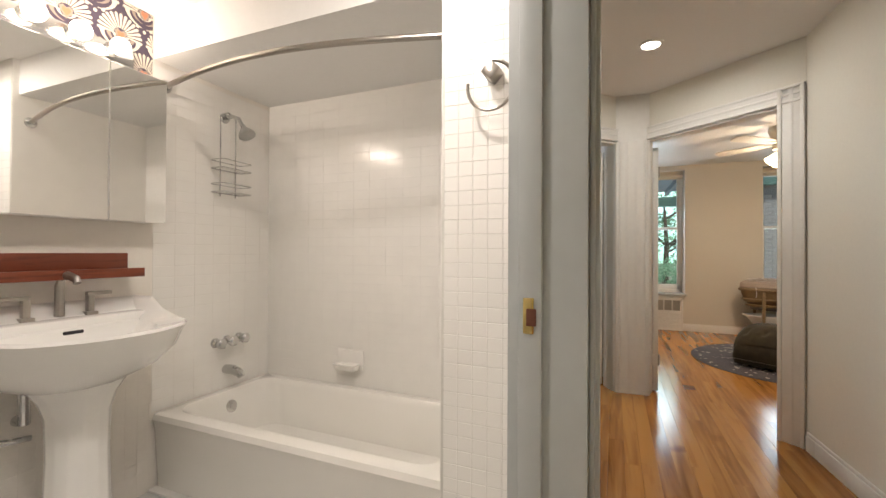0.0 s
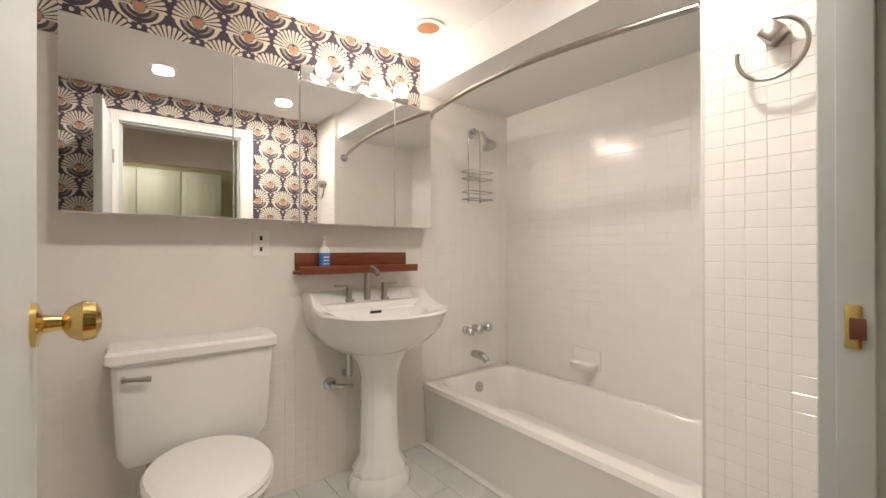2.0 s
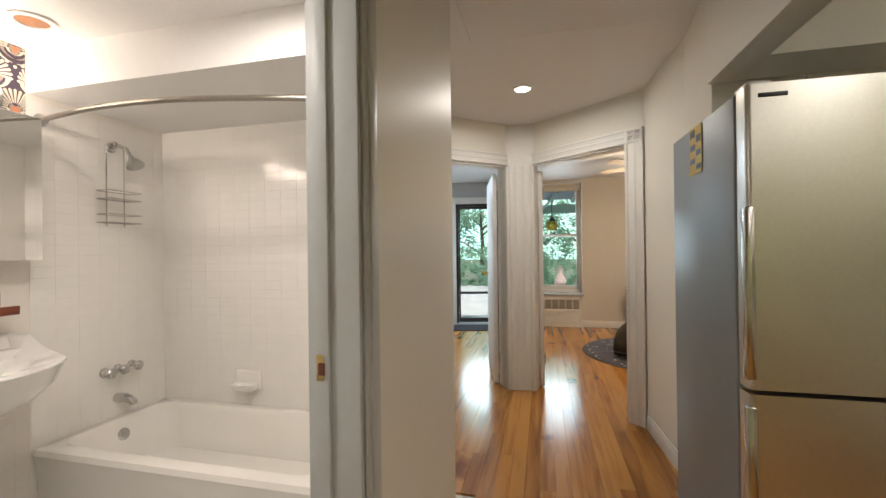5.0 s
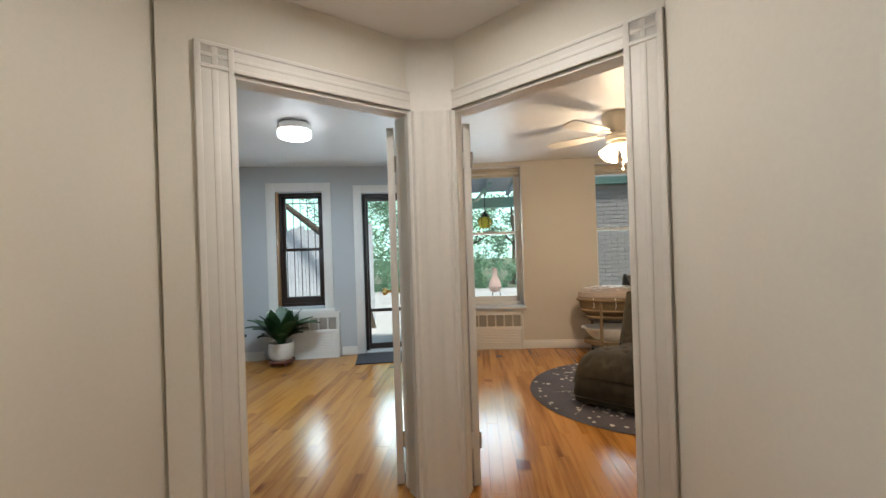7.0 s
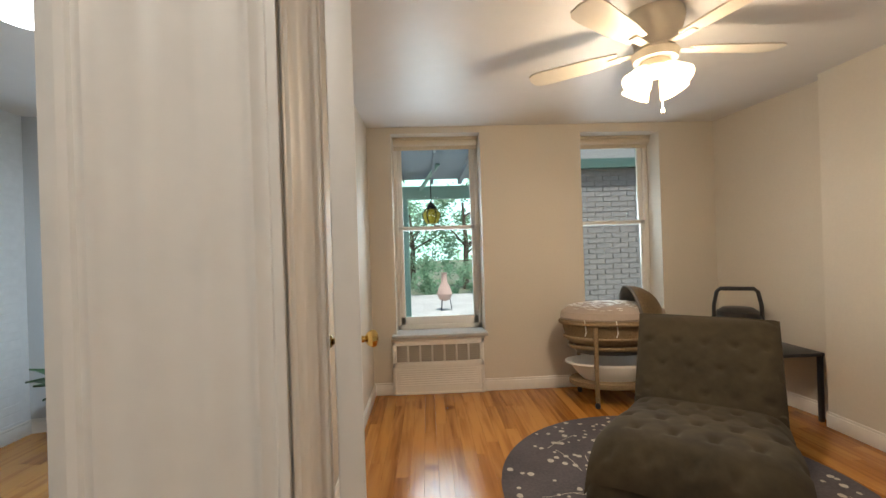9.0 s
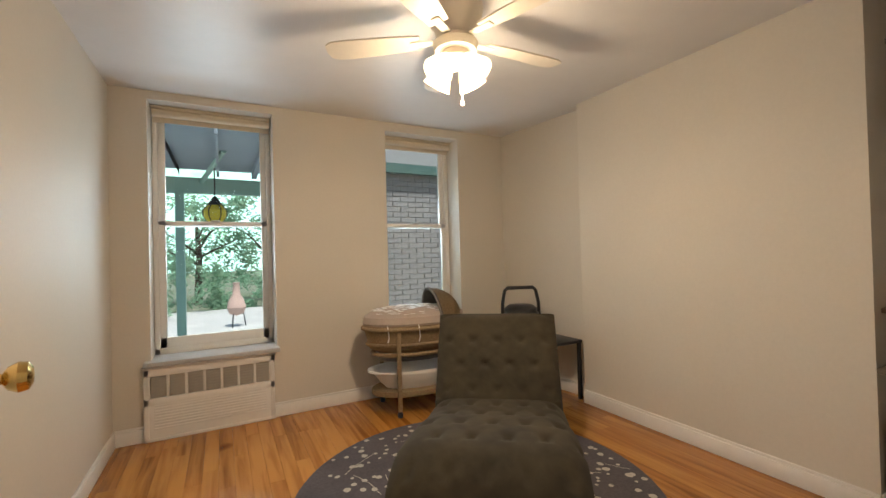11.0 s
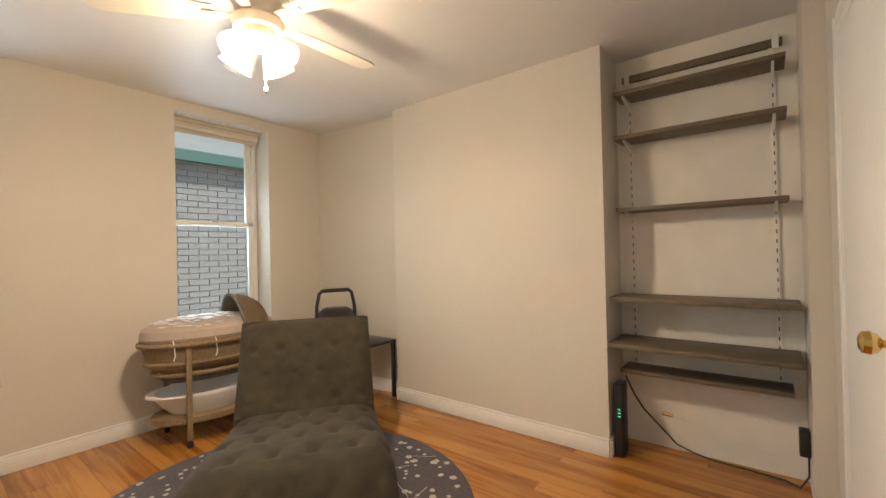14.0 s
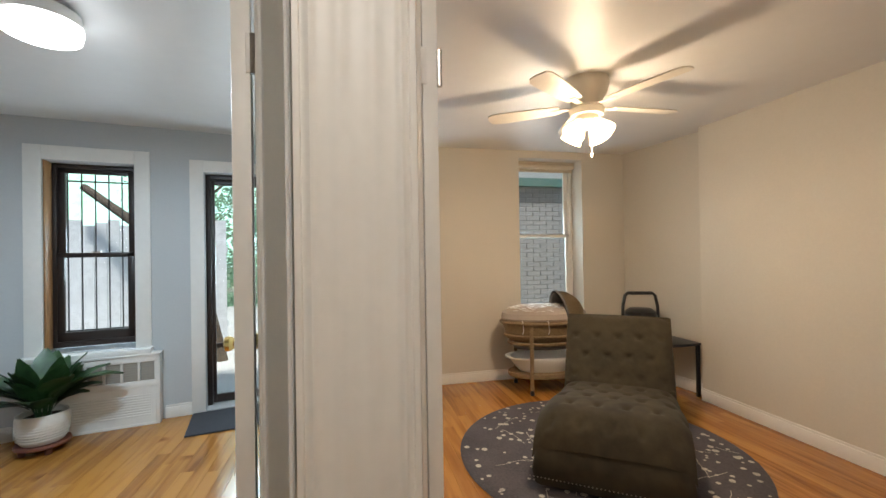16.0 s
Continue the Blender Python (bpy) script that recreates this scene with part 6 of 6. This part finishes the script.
# glowing sheet added behind the trees to brighten the view outside
solid("backdrop", box((-70, 60, -1), (70, 60.5, 30)), M["hazeglow"], "glowing backdrop painted as pale hazy distance beyond the garden trees", "backdrop", kind="structure")
fe = thing("board_fence", "pale grey board fence of the neighbouring garden", "fence", pose(-3.2, 10.3, -0.2, 0, 0, 4))
for k in range(15):
    part("board", box((k * 0.15, 0, 0), (k * 0.15 + 0.143, 0.025, 2.0 + 0.04 * ((k * 7) % 3)), 0.003, seg=1), M["fence"], fe)
part("rail", box((0, 0.026, 0.5), (2.25, 0.07, 0.58)), M["fence"], fe)
part("rail", box((0, 0.026, 1.6), (2.25, 0.07, 1.68)), M["fence"], fe)
solid("leaning_branch", tube([(-2.6, 10.1, 2.3), (-1.9, 10.05, 1.75), (-1.2, 10.0, 1.25), (-0.9, 10.0, -0.2)], [0.05, 0.065, 0.075, 0.09], 10), M["bark"], "grey leaning tree branch in front of the fence", "branch")

# ---- many small pieces ----
def cuboid_mesh(name, lo, hi, mat, b=0.0015):
    return mesh_of(name, box(lo, hi, b, seg=1), mat, False)

# brick wall seen through the second window
bw2 = solid("brick_wall_outside", box((2.95, 9.42, -0.2), (5.0, 9.60, 2.7)), M["mortar"], "weathered grey-red brick wall close outside the window", "wall", kind="structure")
bme = cuboid_mesh("brick", (0, 0, 0), (0.205, 0.02, 0.058), M["redbrick"], 0.003)
for r in range(37):
    for c in range(7):
        ob = new("brick", bme)
        ob.parent = bw2
        ob.location = (2.97 + c * 0.215 + (0.107 if r % 2 else 0.0), 9.404, -0.10 + r * 0.068)
part("beam", box((2.95, 9.30, 2.30), (5.0, 9.41, 2.42)), M["darkgreen"], bw2, "dark green painted beam")

# wing wall tiles
wing = bpy.data.objects["wall_wing"]
tme = cuboid_mesh("tile", (0.0004, 0, 0.0004), (0.0492, 0.006, 0.0462), M["tile"], 0.0012)
for r in range(44):
    for c in range(6):
        ob = new("tile", tme)
        ob.parent = wing
        ob.location = (EX + 0.012 + c * 0.05, TF - 0.0352, 0.08 + r * 0.047)
solid("grout_bed", box((EX + 0.004, TF - 0.0338, 0.0), (BX - 0.002, TF - 0.0305, HB - 0.002)), M["grout"], "grey grout between the small wing wall tiles", "grout", kind="structure")

def joined_tiles(name, m, w, h, tw, th, mat, parent_label, bond=0.0, d=0.0006, gap=0.0009):
    """Joined tiles, each set a hair out of true."""
    vs, fs = [], []
    rt = random.Random(31)
    for r in range(int(h / th)):
        x = -(tw * bond if r % 2 else 0)
        while x < w:
            a, b = max(0, x) + gap / 2, min(w, x + tw) - gap / 2
            if b - a > 0.01:
                z0, z1 = r * th + gap / 2, (r + 1) * th - gap / 2
                i, e = len(vs), 0.0012
                tx, tz, q = rt.uniform(-0.00025, 0.00025), rt.uniform(-0.0002, 0.0002), -d
                vs += [(a, 0, z0), (b, 0, z0), (b, 0, z1), (a, 0, z1), (a + e, q - tx - tz, z0 + e), (b - e, q + tx - tz, z0 + e), (b - e, q + tx + tz, z1 - e), (a + e, q - tx + tz, z1 - e)]
                fs += [(i + 4, i + 5, i + 6, i + 7), (i, i + 1, i + 5, i + 4), (i + 1, i + 2, i + 6, i + 5), (i + 2, i + 3, i + 7, i + 6), (i + 3, i, i + 4, i + 7)]
            x += tw
    me = bpy.data.meshes.new(name)
    me.from_pydata(vs, [], fs)
    me.materials.append(mat)
    ob = new(name, me)
    ob.matrix_world = m
    return tagged(ob, parent_label, "wall tiles", kind="stuff")
joined_tiles("wall_tiles", frame_on((WX, TB), (EX, TB))[0] @ pose(0, -0.001, 0.37), EX - WX, 1.70, 0.108, 0.054, M["tile"], "white glazed subway tiles behind the bathtub")
joined_tiles("wall_tiles", frame_on((WX, TF), (WX, TB))[0] @ pose(0, -0.001, 0.37), TB - TF, 1.70, 0.108, 0.054, M["tile"], "white glazed subway tiles at the tap end of the bathtub")
joined_tiles("wall_tiles", frame_on((WX, -0.1), (WX, TF))[0] @ pose(0, -0.001, 0.0), TF + 0.1, 0.72, 0.052, 0.052, M["bathwall"], "cream painted low wall tiles of the bathroom")

# bathroom floor tiles
fme = cuboid_mesh("floor_tile", (0.001, 0.001, -0.012), (0.299, 0.149, 0.0), M["marble"], 0.001)
for i in range(7):
    for j in range(15):
        ob = new("floor_tile", fme)
        ob.parent = bath_floor
        ob.location = (WX + i * 0.30 - (0.15 if j % 2 else 0) , -0.1 + j * 0.15, 0.0)

# painted bricks of the garden room wall
bwall = bpy.data.objects["wall_brick"]
pme = cuboid_mesh("brick", (0.001, -0.0016, 0.001), (0.209, 0.004, 0.066), M["brickpaint"], 0.0015)
rq = random.Random(5)
bmat, _ = frame_on((-1.92, 3.0), (-1.92, 7.36))
vs, fs = [], []
for r in range(36):
    for c in range(21):
        x, z = c * 0.21 - (0.105 if r % 2 else 0), r * 0.067
        if x < 0 or x > 4.12:
            continue
        if 2.3 < x and z < 1.9 and 6 < r < 30 and c > 11:
            ob = new("brick", pme)
            ob.parent = bwall
            ob.location = (x, rq.uniform(-0.001, 0.001), z + rq.uniform(-0.002, 0.002))
            ob.rotation_euler = (rq.uniform(-0.015, 0.015), 0, rq.uniform(-0.006, 0.006))
        else:
            i, d = len(vs), rq.uniform(0.0006, 0.0026)
            a, b, lo, hi = x + 0.003, x + 0.207, z + 0.003, z + 0.063
            vs += [(a, 0, lo), (b, 0, lo), (b, 0, hi), (a, 0, hi), (a + .003, -d, lo + .003), (b - .003, -d, lo + .003), (b - .003, -d, hi - .003), (a + .003, -d, hi - .003)]
            fs += [(i + 4, i + 5, i + 6, i + 7), (i, i + 1, i + 5, i + 4), (i + 1, i + 2, i + 6, i + 5), (i + 2, i + 3, i + 7, i + 6), (i + 3, i, i + 4, i + 7)]
me = bpy.data.meshes.new("far_bricks")
me.from_pydata(vs, [], fs)
me.materials.append(M["brickpaint"])
ob = new("far_bricks", me)
ob.parent = bwall
tagged(ob, "white painted bricks", kind="stuff")

# floor boards, laid along the hall
PWID, rf = 0.083, random.Random(9)
def board_mesh(n, length):
    return cuboid_mesh("plank", (0.0002, 0, -0.014), (PWID - 0.0002, length - 0.0004, 0.0), M["floor"], 0.0006)
lengths = [0.9, 1.2, 1.5, 1.8]
metas = [board_mesh("plank", ln) for ln in lengths]
vs, fs, count = [], [], 0
def inside(x, y):
    if x < HX + 0.0:
        return y > 2.9 and not (x > -0.1 and y < 2.9)
    return True
x = -1.96
while x < 4.3:
    y = (-1.75 if x >= HX - 0.05 else 2.86) - rf.random() * 0.0
    first = True
    while y < 7.98:
        k = rf.randrange(4)
        ln = lengths[k] if not first else lengths[k] * rf.uniform(0.3, 1.0)
        near = 0.5 < x < 3.3 and 1.6 < y < 7.2
        if near and not first and count < 290 and y + ln < 8.0:
            ob = new("plank", metas[k])
            ob.parent = floor
            ob.location = (x, y, 0)
            count += 1
        else:
            e = min(y + ln, 8.0)
            i = len(vs)
            a, b, c, d = x + 0.0002, x + PWID - 0.0002, y, e - 0.0004
            vs += [(a, c, -0.014), (b, c, -0.014), (b, d, -0.014), (a, d, -0.014), (a + .0006, c + .0006, 0), (b - .0006, c + .0006, 0), (b - .0006, d - .0006, 0), (a + .0006, d - .0006, 0)]
            fs += [(i + 4, i + 5, i + 6, i + 7), (i, i + 1, i + 5, i + 4), (i + 1, i + 2, i + 6, i + 5), (i + 2, i + 3, i + 7, i + 6), (i + 3, i, i + 4, i + 7)]
        y += ln
        first = False
    x += PWID
me = bpy.data.meshes.new("far_planks")
me.from_pydata(vs, [], fs)
me.materials.append(M["floor"])
ob = new("far_planks", me)
ob.parent = floor
tagged(ob, "pine floor boards", kind="stuff")
